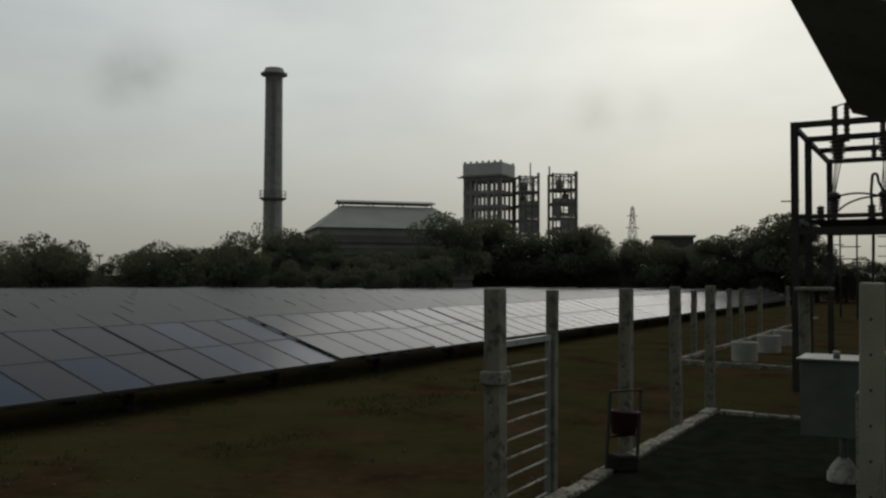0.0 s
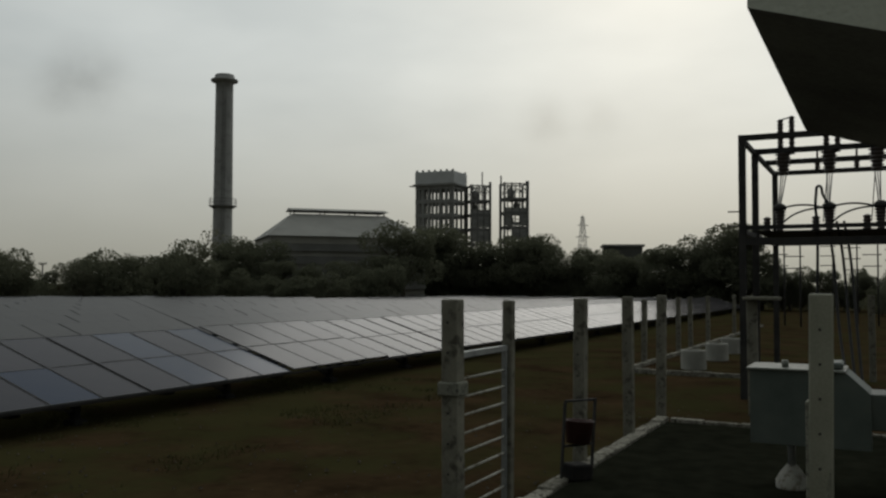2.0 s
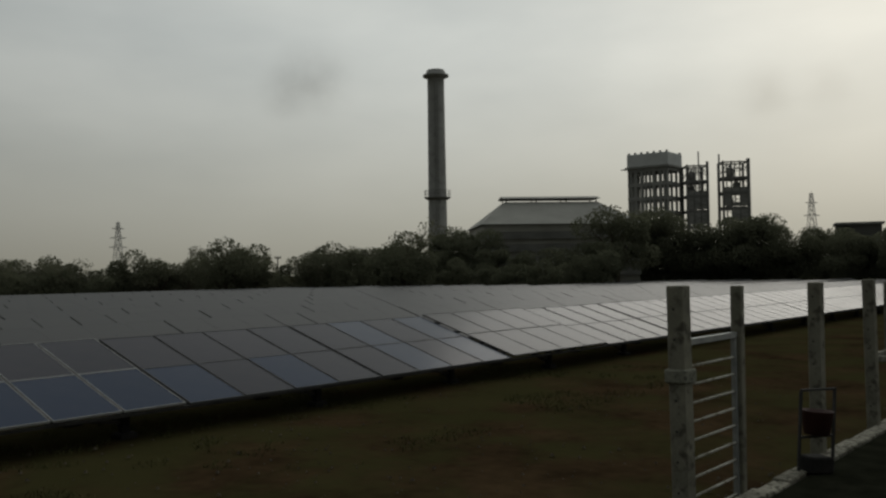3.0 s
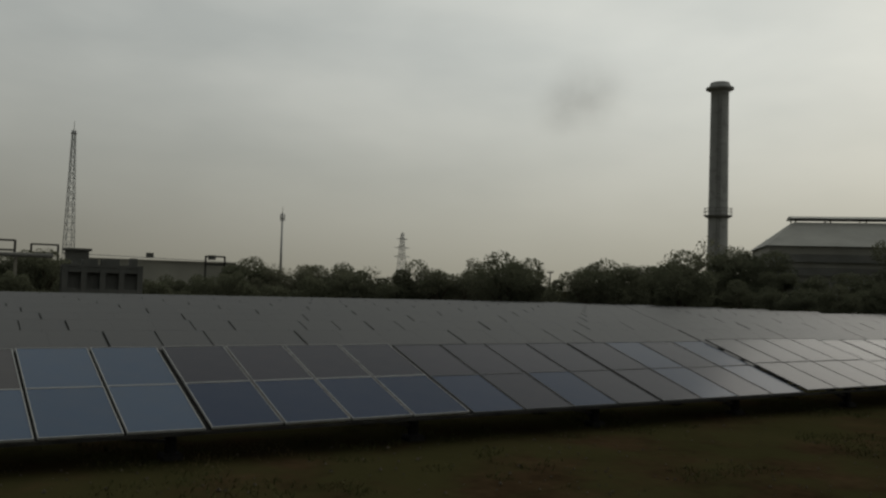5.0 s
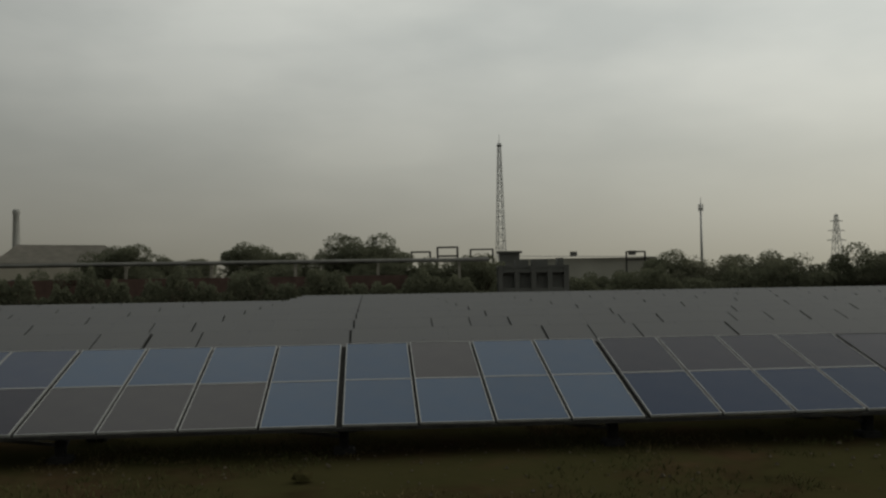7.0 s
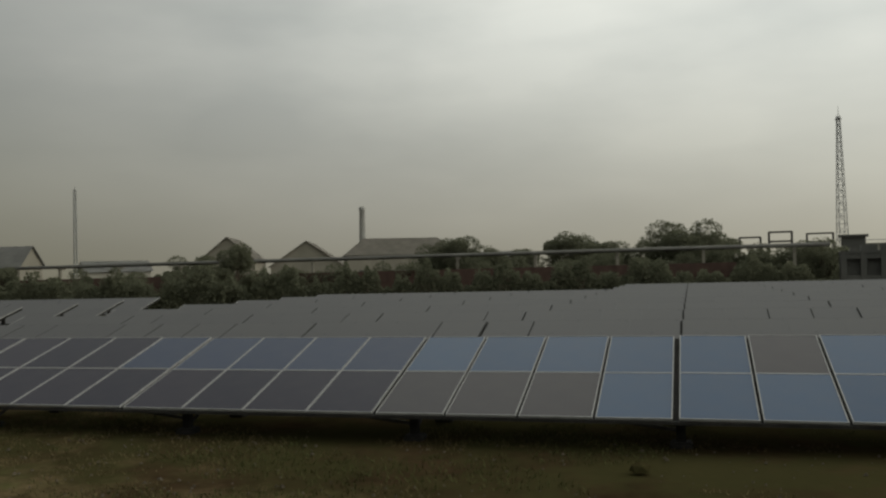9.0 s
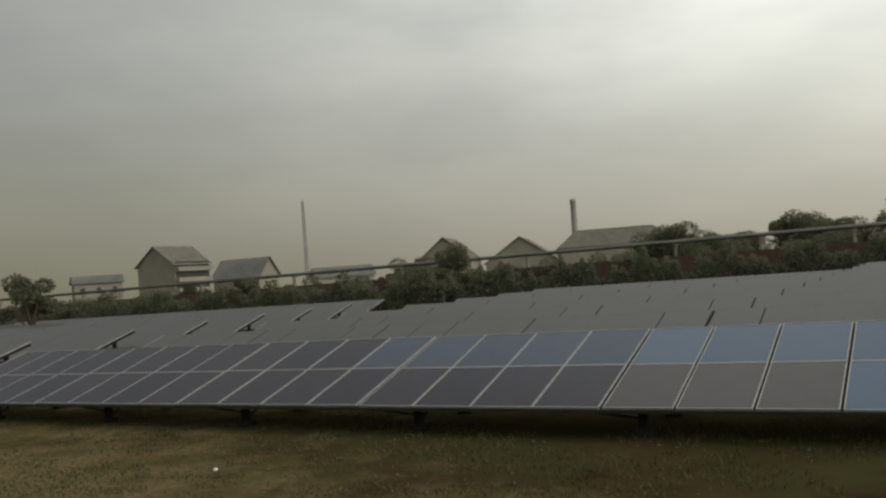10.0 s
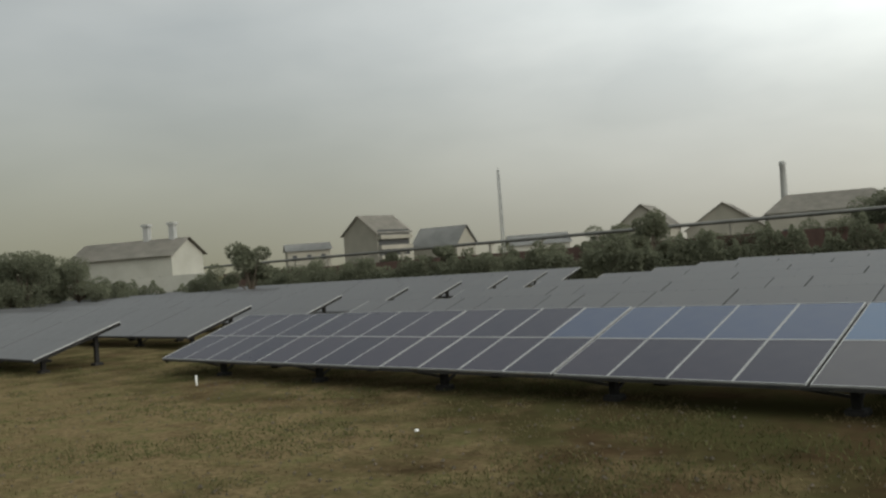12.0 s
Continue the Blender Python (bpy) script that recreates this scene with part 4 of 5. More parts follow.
part("tank_floor", bm, OLDCONC, tower)
for i in range(7):
    for y in (-3.0, 3.0):
        bm = bmesh.new()
        add_box(bm, (-3.9 + i * 1.25, y - 0.2, 24.3), (-3.55 + i * 1.25, y + 0.2, 24.62))
        part("parapet_stub", bm, OLDCONC, tank)
bm = bmesh.new()
add_box(bm, (-5.1, -3.9, 21.5), (-4.4, -2.6, 21.6))
part("bracket", bm, DARKSTEEL, tower)

def process_tower(az, w, top, risers, seed):
    """A steel frame with an open top storey and partly walled storeys below."""
    r = random.Random(seed)
    d = 3.6
    t = thing("evaporator_tower", spot(az, 170, turn=14), "old process tower, open at the top and part walled below", "tower")
    for x in (-w / 2, -w / 6, w / 6, w / 2):
        for y in (-d / 2, d / 2):
            k = 0.36 if abs(x) > w / 4 else 0.2
            bm = bmesh.new()
            add_box(bm, (x - k / 2, y - k / 2, -0.3), (x + k / 2, y + k / 2, top))
            part("column", bm, FARSTEEL, t)
    storeys = [top - 0.1, top - 2.9, top - 5.6, top - 8.4, top - 11.2, top - 14.0]
    for i, z in enumerate(storeys):
        deep = 0.22 if i == 0 else 0.5
        bm = bmesh.new()
        for y in (-d / 2, d / 2):
            add_box(bm, (-w / 2 - 0.1, y - 0.16, z - deep), (w / 2 + 0.1, y + 0.16, z))
        for x in (-w / 2, w / 2):
            add_box(bm, (x - 0.15, -d / 2 + 0.17, z - deep), (x + 0.15, d / 2 - 0.17, z - 0.02))
        part("ring_beam", bm, FARSTEEL, t)
        if i:
            bm = bmesh.new()
            add_box(bm, (-w / 2 + 0.16, -d / 2 + 0.17, z - 0.18), (w / 2 - 0.16, d / 2 - 0.17, z - 0.04))
            part("deck", bm, FARSTEEL, t)
            for j in range(3):
                x0 = -w / 2 + w * j / 3 + 0.12
                lower = z - 2.7
                solid_wall = i > 1 and r.random() < 0.45
                bm = bmesh.new()
                add_box(bm, (x0, -d / 2 - 0.06, lower), (x0 + w / 3 - 0.24, -d / 2 + 0.06, lower + (2.2 if solid_wall else 0.75)))
                part("wall_panel", bm, OLDCONC, t)
        else:
            bm = bmesh.new()
            for y in (-d / 2, d / 2):
                add_bar(bm, (-w / 2, y, z - 2.5), (-w / 6, y, z - 0.2), 0.11)
                add_bar(bm, (w / 2, y, z - 1.6), (w / 6, y, z - 0.2), 0.11)
                add_bar(bm, (-w / 2, y, z - 1.4), (w / 2, y, z - 1.4), 0.1)
            part("brace", bm, FARSTEEL, t)
    for i in range(3):
        bm = bmesh.new()
        add_lathe(bm, [(0, 0), (0.55, 0.1), (0.7, 0.4), (0.7, 1.5), (0.45, 1.8), (0.2, 1.9), (0.2, 2.3), (0, 2.3)], 16, (r.uniform(-0.9, 0.9), 0, storeys[i + 1] + 0.0))
        part("vessel", bm, OLDCONC, t)
    for x, over, rad in risers:
        bm = bmesh.new()
        add_rod(bm, (x, -0.6, 0), (x, -0.6, top + over), rad)
        part("riser_pipe", bm, FARSTEEL, t)
    for k in range(9):
        bm = bmesh.new()
        z = top - 12 + k * 1.4
        add_bar(bm, (-w / 2 + 0.3, -d / 2 - 0.45, z), (w / 2 - 0.3, -d / 2 - 0.45, z + (1.2 if k % 2 else -1.2)), 0.09)
        part("stair_flight", bm, FARSTEEL, t)


process_tower(-65.75, 3.7, 21.9, ((2.2, 0.7, 0.26), (0.6, 2.6, 0.13)), 4)
process_tower(-68.05, 4.5, 22.3, ((-2.65, 1.4, 0.16), (2.6, 0.5, 0.34)), 8)


def house(m, w, d, eave, ridge, wall, roof, label, windows=0, storeys=1, hip=0.0):
    """A gabled building; the ridge runs along x."""
    h = thing("house" if w < 16 else "factory_shed", m, label, "building")
    bm = bmesh.new()
    q = [(-w / 2, -d / 2), (w / 2, -d / 2), (w / 2, d / 2), (-w / 2, d / 2)]
    b = [bm.verts.new((x, y, -0.5)) for x, y in q]
    t = [bm.verts.new((x, y, eave)) for x, y in q]
    g0, g1 = bm.verts.new((-w / 2 + hip, 0, ridge - 0.1)), bm.verts.new((w / 2 - hip, 0, ridge - 0.1))
    bm.faces.new((b[0], b[1], t[1], t[0]))
    bm.faces.new((b[2], b[3], t[3], t[2]))
    bm.faces.new((b[1], b[2], t[2], g1, t[1]))
    bm.faces.new((b[3], b[0], t[0], g0, t[3]))
    part("wall", bm, wall, h)
    for s in (-1, 1):
        bm = bmesh.new()
        over = 0.45
        k = (ridge - eave) / (d / 2)
        vs = [bm.verts.new(c) for c in ((-w / 2 - over, s * (d / 2 + over), eave - k * over), (w / 2 + over, s * (d / 2 + over), eave - k * over), (w / 2 - hip + over, 0, ridge), (-w / 2 + hip - over, 0, ridge))]
        f = bm.faces.new(vs if s < 0 else vs[::-1])
        bmesh.ops.solidify(bm, geom=[f], thickness=0.14)
        part("roof", bm, roof, h)
        if hip:
            bm = bmesh.new()
            vs = [bm.verts.new(c) for c in ((s * (w / 2 + over), -d / 2 - over, eave - k * over), (s * (w / 2 + over), d / 2 + over, eave - k * over), (s * (w / 2 - hip + over), 0, ridge))]
            f = bm.faces.new(vs if s > 0 else vs[::-1])
            bmesh.ops.solidify(bm, geom=[f], thickness=0.14)
            part("hip_roof", bm, roof, h)
    for st in range(storeys):
        for i in range(windows):
            x = -w / 2 + w * (i + 0.5) / windows
            z = eave * (st + 0.35) / storeys
            bm = bmesh.new()
            add_box(bm, (x - 0.45, -d / 2 - 0.03, z), (x + 0.45, -d / 2 + 0.02, z + 1.15))
            part("window", bm, WINDOW, h)
    return h


# settlement beyond the pipe line
bw = house(spot(47.0, 150, turn=42), 7.5, 8.5, 8.0, 11.0, DUSTY, TILEROOF, "dust-coloured storeyed house with open galleries", 0)
for st in range(4):
    bm = bmesh.new()
    add_box(bm, (-3.6, -5.1, 1.6 + st * 1.7), (3.6, -4.254, 2.3 + st * 1.7))
    part("balcony", bm, DUSTY, bw)
    bm = bmesh.new()
    add_box(bm, (-3.5, -4.29, 2.3 + st * 1.7), (3.5, -4.252, 3.2 + st * 1.7))
    part("window_band", bm, WINDOW, bw)
house(spot(42.6, 160, turn=-30), 9, 7, 5.6, 8.6, DUSTY, SHEET, "gabled shed with a pale sheet roof", 3)
house(spot(29.4, 140, turn=80), 12, 8, 5.4, 8.7, DUSTY, TILEROOF, "dust-coloured shed with a steep tiled gable", 0)
house(spot(24.55, 150, turn=84), 14, 11.5, 4.4, 8.3, DUSTY, TILEROOF, "broad gabled storehouse with a tiled roof", 0)
house(spot(18.7, 170, turn=6), 21.5, 14, 6.4, 9.55, DUSTY, TILEROOF, "long factory hall with a hipped tiled roof", 4, hip=4.0)
house(spot(36.5, 185, turn=10), 12, 8, 4.5, 6.5, LIME, SHEET, "low limewashed house with a sheet roof", 3)
house(spot(12.2, 200, turn=-10), 10, 8, 6.0, 7.2, DUSTY, SHEET, "dust-coloured house behind the trees", 4, 2)
house(spot(7.0, 210, turn=5), 7, 7, 8.2, 9.2, DUSTY, SHEET, "tall dust-coloured house behind the trees", 3, 2)
house(spot(51.5, 190, turn=5), 9, 7, 6.8, 8.2, DUSTY, SHEET, "pale house half hidden by trees", 3, 2)
wh = house(spot(62.0, 112, turn=-34), 13.5, 7, 5.7, 7.6, LIME, TILEROOF, "long white house with a dark tiled roof", 5)
for x in (1.5, 5.0):
    bm = bmesh.new()
    add_box(bm, (x - 0.35, -0.35, 6.6), (x + 0.35, 0.35, 9.2))
    add_box(bm, (x - 0.5, -0.5, 9.2), (x + 0.5, 0.5, 9.5))
    part("roof_vent", bm, OLDCONC, wh)
bm = bmesh.new()
add_box(bm, (-9, -7.5, -0.5), (9, -7.3, 3.1))
solid("compound_wall", bm, LIME, "stained white compound wall", "wall", m=spot(60.5, 108, turn=-30))

fb = thing("storehouse", spot(-75.0, 132, turn=4), "flat-roofed dark storehouse behind trees", "building")
bm = bmesh.new()
add_box(bm, (-2.7, -3, -0.4), (2.7, 3, 8.2))
part("wall", bm, SHEETDARK, fb)
bm = bmesh.new()
add_box(bm, (-3.0, -3.3, 8.204), (3.0, 3.3, 8.5))
part("roof_slab", bm, OLDCONC, fb)

c2 = thing("chimney", spot(21.15, 200), "slender dark brick chimney in the haze", "chimney")
bm = bmesh.new()
add_lathe(bm, [(0, -0.5), (0.9, -0.5), (0.75, 10), (0.6, 17.0), (0.7, 17.2), (0.7, 17.8), (0.5, 18.1), (0, 18.1)], 20)
part("shaft", bm, OLDCONC, c2)

# long pale factory shed and gantries in the middle distance
fs = thing("factory_shed", spot(-13.5, 125, turn=6), "long low factory shed with stained pale walls", "factory shed")
bm = bmesh.new()
add_box(bm, (-10.5, -4, -0.5), (10.5, 4, 5.0))
part("wall", bm, LIME, fs)
bm = bmesh.new()
q = [bm.verts.new(c) for c in ((-11, -4.6, 5.4), (11, -4.6, 5.0), (11, 4.6, 5.3), (-11, 4.6, 5.7))]
f = bm.faces.new(q)
bmesh.ops.solidify(bm, geom=[f], thickness=0.25)
part("roof", bm, SHEETDARK, fs)
for i in range(3):
    bm = bmesh.new()
    x = -9 + i * 8.2
    add_box(bm, (x, -1, 5.4), (x + 0.9, 0, 6.0))
    part("roof_vent", bm, SHEETDARK, fs)
cf = frame_tower("unfinished_building", spot(-10.6, 74, turn=4), 5.4, 3.6, 0, 3.3, 2, 5, 3, SHEETDARK, "low unfinished concrete frame", post=0.4, beam=0.4)
bm = bmesh.new()
add_box(bm, (-2.9, -2.0, 3.304), (2.9, 2.0, 3.5))
part("slab", bm, SHEETDARK, cf)
for x, w, h in ((-2.0, 0.4, 0.25), (-0.9, 1.1, 0.45), (0.6, 1.3, 0.5), (2.3, 0.5, 0.6)):
    bm = bmesh.new()
    add_box(bm, (x - w / 2, -1.2, 3.504), (x + w / 2, 0.4, 3.5 + h))
    part("roof_block", bm, SHEETDARK, cf)
bm = bmesh.new()
add_box(bm, (-2.5, -1.5, -0.2), (2.5, 1.5, 3.0))
part("infill_wall", bm, SHEETDARK, cf)


def gantry(m, w, h, label="dark steel pipe gantry"):
    g = thing("pipe_gantry", m, label, "gantry", "pipe gantries")
    for x in (-w / 2, w / 2):
        bm = bmesh.new()
        add_box(bm, (x - 0.12, -0.12, -0.3), (x + 0.12, 0.12, h))
        part("post", bm, DARKSTEEL, g)
    for z in (h - 0.15, h - 1.2):
        bm = bmesh.new()
        add_box(bm, (-w / 2, -0.12, z), (w / 2, 0.12, z + 0.2))
        part("crossbeam", bm, DARKSTEEL, g)


gantry(spot(-5.15, 105), 2.4, 6.3)
gantry(spot(-3.4, 112), 2.4, 6.0)
gantry(spot(-17.3, 118), 2.4, 5.7)
gantry(spot(-7.4, 118), 3.0, 6.4)
tr = thing("conveyor_house", spot(-9.2, 112), "small dark conveyor head house", "shed")
bm = bmesh.new()
add_box(bm, (-1.3, -1, 3.5), (1.3, 1, 5.6))
add_box(bm, (-1.6, -1.3, 5.6), (1.6, 1.3, 5.85))
part("cabin", bm, SHEETDARK, tr)
for x in (-1.1, 1.1):
    bm = bmesh.new()
    add_box(bm, (x - 0.15, -0.8, -0.3), (x + 0.15, 0.8, 3.5))
    part("post", bm, DARKSTEEL, tr)

# overhead pipe line on trestles
pipe = thing("pipe_line", pose(0, 70, 0), "long overhead pipe line on trestles", "pipe line")
bm = bmesh.new()
add_rod(bm, (-170, 0, 4.3), (12, 0, 4.3), 0.17, sides=12)
part("pipe", bm, SHEETDARK, pipe)
bm = bmesh.new()
add_rod(bm, (-170, 0.5, 4.22), (12, 0.5, 4.22), 0.13, sides=10)
part("pipe", bm, DARKSTEEL, pipe)
for i in range(24):
    bm = bmesh.new()
    x = -168 + i * 7.7
    add_box(bm, (x - 0.12, -0.15, -0.3), (x + 0.12, 0.15, 4.08))
    add_box(bm, (x - 0.1, -0.4, 3.96), (x + 0.1, 0.8, 4.08))
    part("trestle", bm, DUSTY, pipe)


# ---- masts and pylons ----
def lattice_mast(m, h, w0, w1, label, arms=(), step=1.6, bar=0.09, name="lattice_mast", tip=2.0):
    t = thing(name, m, label, "mast")
    cs = ((-1, -1), (1, -1), (1, 1), (-1, 1))

    def corner(k, z):
        s = (w0 + (w1 - w0) * z / h) / 2
        return (cs[k][0] * s, cs[k][1] * s, z)

    for k in range(4):
        bm = bmesh.new()
        add_bar(bm, corner(k, -0.3), corner(k, h), bar)
        part("leg", bm, GALV, t)
    zs, z = [0.0], 0.0
    while z < h - 0.3:
        z = min(h, z + max(step * (w0 + (w1 - w0) * z / h) / w0, 0.9))
        zs.append(z)
    for k in range(4):
        bm = bmesh.new()
        for i, (a, b) in enumerate(zip(zs, zs[1:])):
            e = (k + 1) % 4
            add_bar(bm, corner(k if i % 2 else e, a), corner(e if i % 2 else k, b), bar * 0.6)
            add_bar(bm, corner(k, b), corner(e, b), bar * 0.6)
        tagged(part("lacing", bm, GALV, t), kind="stuff")
    for z, span in arms:
        bm = bmesh.new()
        for s in (-1, 1):
            add_bar(bm, (0, 0, z + span * 0.16), (s * span, 0, z), bar)
            add_bar(bm, (0, 0, z - span * 0.05), (s * span, 0, z), bar)
        part("crossarm", bm, GALV, t)
    if tip:
        bm = bmesh.new()
        add_rod(bm, (0, 0, h), (0, 0, h + tip), 0.07, 0.03, 6)
        part("lightning_rod", bm, DARKSTEEL, t)
    return t


m1 = lattice_mast(spot(-8.7, 200, turn=20), 33.4, 2.2, 0.55, "tall galvanised lattice radio mast", step=2.0, bar=0.11, tip=2.0)
bm = bmesh.new()
add_box(bm, (-0.5, -0.5, 32.6), (0.5, 0.5, 32.8))
part("top_platform", bm, DARKSTEEL, m1)
PY = "distant steel transmission pylon"
lattice_mast(spot(-29.2, 300, turn=30), 20.5, 3.4, 0.7, PY, ((12.5, 3.2), (15.5, 2.8), (18.5, 2.2)), 3.0, 0.13, "pylon", 0.6)
lattice_mast(spot(-72.5, 300, turn=25), 26, 4.6, 0.7, PY, ((15, 3.4), (19, 2.6), (23, 2.0)), 3.6, 0.13, "pylon", 0.8)
lattice_mast(spot(-0.5, 400, turn=25), 22, 4.0, 0.9, PY, ((14, 3.4), (18, 2.6)), 3.6, 0.15, "pylon", 0.8)
lattice_mast(spot(38.7, 250, turn=10), 26.8, 0.8, 0.5, "slender guyed lattice mast in the haze", (), 2.0, 0.13, tip=1.0)
lattice_mast(spot(15.7, 320, turn=10), 13.5, 1.2, 0.9, "short far mast in the haze", ((11, 1.2),), 2.0, 0.15, tip=0.6)
mono = thing("antenna_pole", spot(-21.4, 180), "grey monopole with small panel antennas", "antenna mast")
bm = bmesh.new()
add_rod(bm, (0, 0, -0.3), (0, 0, 16.6), 0.30, 0.16, 12)
part("pole", bm, GALV, mono)
bm = bmesh.new()
add_lathe(bm, [(0.15, 15.3), (0.45, 15.4), (0.45, 15.5), (0.15, 15.5)], 12)
part("head_frame", bm, DARKSTEEL, mono)
for k in range(3):
    a = k * math.tau / 3 + 0.4
    bm = bmesh.new()
    add_box(bm, (-0.11, -0.06, 15.0), (0.11, 0.06, 16.4), pose(0.42 * math.cos(a), 0.42 * math.sin(a), 0, 0, 0, math.degrees(a) + 90))
    part("antenna", bm, GALV, mono)
bm = bmesh.new()
add_rod(bm, (0, 0, 16.6), (0, 0, 17.8), 0.05, 0.03, 6)
part("lightning_rod", bm, DARKSTEEL, mono)


def line_pole(m, h, arms, label, group, width=1.1, r=0.13, pins=True):
    p = thing("power_pole", m, label, "power pole", group)
    bm = bmesh.new()
    add_rod(bm, (0, 0, -0.3), (0, 0, h), r, r * 0.75, 8)
    part("pole", bm, DARKSTEEL, p)
    for i in range(arms):
        z = h - 0.25 - i * 0.75
        bm = bmesh.new()
        add_box(bm, (-width, -0.05, z), (width * (1.0 if pins else 0.25), 0.05, z + (0.12 if pins else 0.06)))
        for x in (-width * 0.92, -width * 0.4, width * 0.4, width * 0.92) if pins else ():
            add_rod(bm, (x, 0, z + 0.12), (x, 0, z + 0.4), 0.07, 0.05, 6)
        part("crossarm", bm, DARKSTEEL, p)


for az in (74.0, 72.2):
    line_pole(spot(az, 90), 9.7, 3, "tall dark power pole with three crossarms", "power poles beyond the trees", 1.0, 0.22)
for az, d, h in ((-84.7, 62, 5.6), (-85.6, 60, 5.4), (-88.7, 66, 5.4), (-89.8, 64, 5.6), (-90.9, 70, 5.4), (-87.4, 75, 5.9)):
    line_pole(spot(az, d), h, 3, "thin dark line pole with side arms", "far switchyard poles", 0.9, 0.06, False)
line_pole(spot(-82.3, 48), 6.6, 2, "thin dark line pole with side arms", "far switchyard poles", 0.7, 0.04, False)
line_pole(spot(-38.9, 140), 5.5, 1, "small far line pole over the scrub", "far poles", 0.5, 0.12)

# ---- trees ----
rng = np.random.default_rng(7)


def tree_parts(seed, h, spread, leaves, size, trunk_h, mat, open_crown=0.0):
    """A trunk with limbs, and a crown of leaves in uneven clumps. Height h, radius spread."""
    r = np.random.default_rng(seed)
    bm = bmesh.new()
    base = Vector((0, 0, -0.4))
    fork = Vector((r.normal() * 0.15 * spread * 0.3, r.normal() * 0.1, trunk_h))
    w = 0.035 * h
    add_rod(bm, base, fork, w, w * 0.7, 8)
    clumps = []
    n = int(7 + spread * 2.2)
    for i in range(n):
        a = i * 2.4 + r.uniform(-0.4, 0.4)
        rad = spread * math.sqrt(r.uniform(0.03, 1.0)) * 0.8
        z = trunk_h + (h - trunk_h) * r.uniform(0.12, 0.92) * (1 - 0.4 * (rad / spread) ** 2)
        c = Vector((rad * math.cos(a), rad * math.sin(a), z))
        mid = fork.lerp(c, 0.55) + Vector((0, 0, 0.08 * h))
        add_rod(bm, fork, mid, w * 0.45, w * 0.25, 5)
        add_rod(bm, mid, c, w * 0.25, w * 0.07, 5)
        clumps.append((c, spread * r.uniform(0.24, 0.48)))
    trunk = mesh("trunk", bm, BARK)
    cs = []
    for c, s in clumps:
        k = int(leaves / n)
        p = r.normal(size=(k, 3))
        p /= np.linalg.norm(p, axis=1)[:, None]
        p *= (s * r.uniform(0.25 if open_crown else 0.5, 1.12, k) ** 0.6)[:, None]
        p[:, 2] *= 0.72
        cs.append(p + np.array(c))
    cs = np.concatenate(cs)
    cs = cs[cs[:, 2] > trunk_h * 0.55]
    ax, ay = leaf_axes(r, len(cs), size, 0.3)
    return trunk, quads("crown", cs, ax, ay, mat)


VARIANTS = {
    "broad": [tree_parts(s, 8.6, 4.2, 11000, 0.13, 2.2, LEAF) for s in (1, 2, 3)],
    "round": [tree_parts(s, 5.6, 2.1, 5200, 0.11, 0.8, LEAF) for s in (4, 5)],
    "sparse": [tree_parts(s, 6.5, 2.6, 1300, 0.11, 2.4, LEAFPALE, 1.0) for s in (6, 7)],
    "bush": [tree_parts(s, 4.8, 3.0, 6500, 0.11, 0.5, LEAF) for s in (8, 9, 10)],
    "palebush": [tree_parts(s, 4.6, 2.6, 2600, 0.10, 0.7, LEAFPALE, 1.0) for s in (11, 12)],
}
TREE_LABELS = {"broad": ("tree", "broad dark green tree with a dense crown"), "round": ("tree", "small round leafy tree"),
               "sparse": ("tree", "thin tree with an open half-bare crown"), "bush": ("bush", "dense dark green scrub bush"),
               "palebush": ("bush", "dry pale thorn bush with an open crown")}
counts = {k: 0 for k in VARIANTS}


def plant(kind, bearing, distance, scale, squash=1.0):
    if -90 < bearing < -60:         # clear of the eastern ends of the rows
        a = radians(bearing)
        if math.cos(a) * distance - 12.6 < 34 and 0.6 - math.sin(a) * distance < 99:
            away_by = 98.4 / -math.sin(a) / distance
            distance, scale = distance * away_by, scale * away_by
    v = VARIANTS[kind][counts[kind] % len(VARIANTS[kind])]
    counts[kind] += 1
    name, label = TREE_LABELS[kind]
    t = thing(name, spot(bearing, distance, 0, counts[kind] * 77 % 360, scale) @ Matrix.Diagonal((1, 1, squash, 1)), label, name, "trees and bushes round the field")
    for n, me in zip(("trunk", "crown"), v):
        o = new(n, me)
        o.parent = t


# dark trees before the plant
for az, d, s in ((-49.9, 104, 0.85), (-51.5, 98, 0.8), (-53.0, 94, 0.55), (-55.0, 93, 0.5), (-57.2, 93, 0.55), (-59.7, 94, 0.62), (-60.9, 96, 1.2), (-62.4, 98, 1.15), (-63.9, 97, 1.05),
                 (-65.6, 100, 0.92), (-67.2, 102, 0.9), (-68.8, 104, 1.08), (-70.2, 106, 1.08), (-71.6, 104, 0.92), (-73.0, 108, 0.9), (-74.6, 100, 0.82), (-76.2, 104, 0.8),
                 (-77.8, 100, 0.85), (-79.2, 98, 0.85), (-80.6, 90, 0.9), (-82.0, 86, 0.98), (-83.4, 92, 0.75), (-85.0, 95, 0.55), (-86.8, 96, 0.5), (-88.8, 98, 0.5), (-90.8, 98, 0.5), (-92.6, 98, 0.5)):
    plant("broad", az, d, s * (0.94 if -77 < az < -60.5 else 1.0 if az < -77 else 1.12))
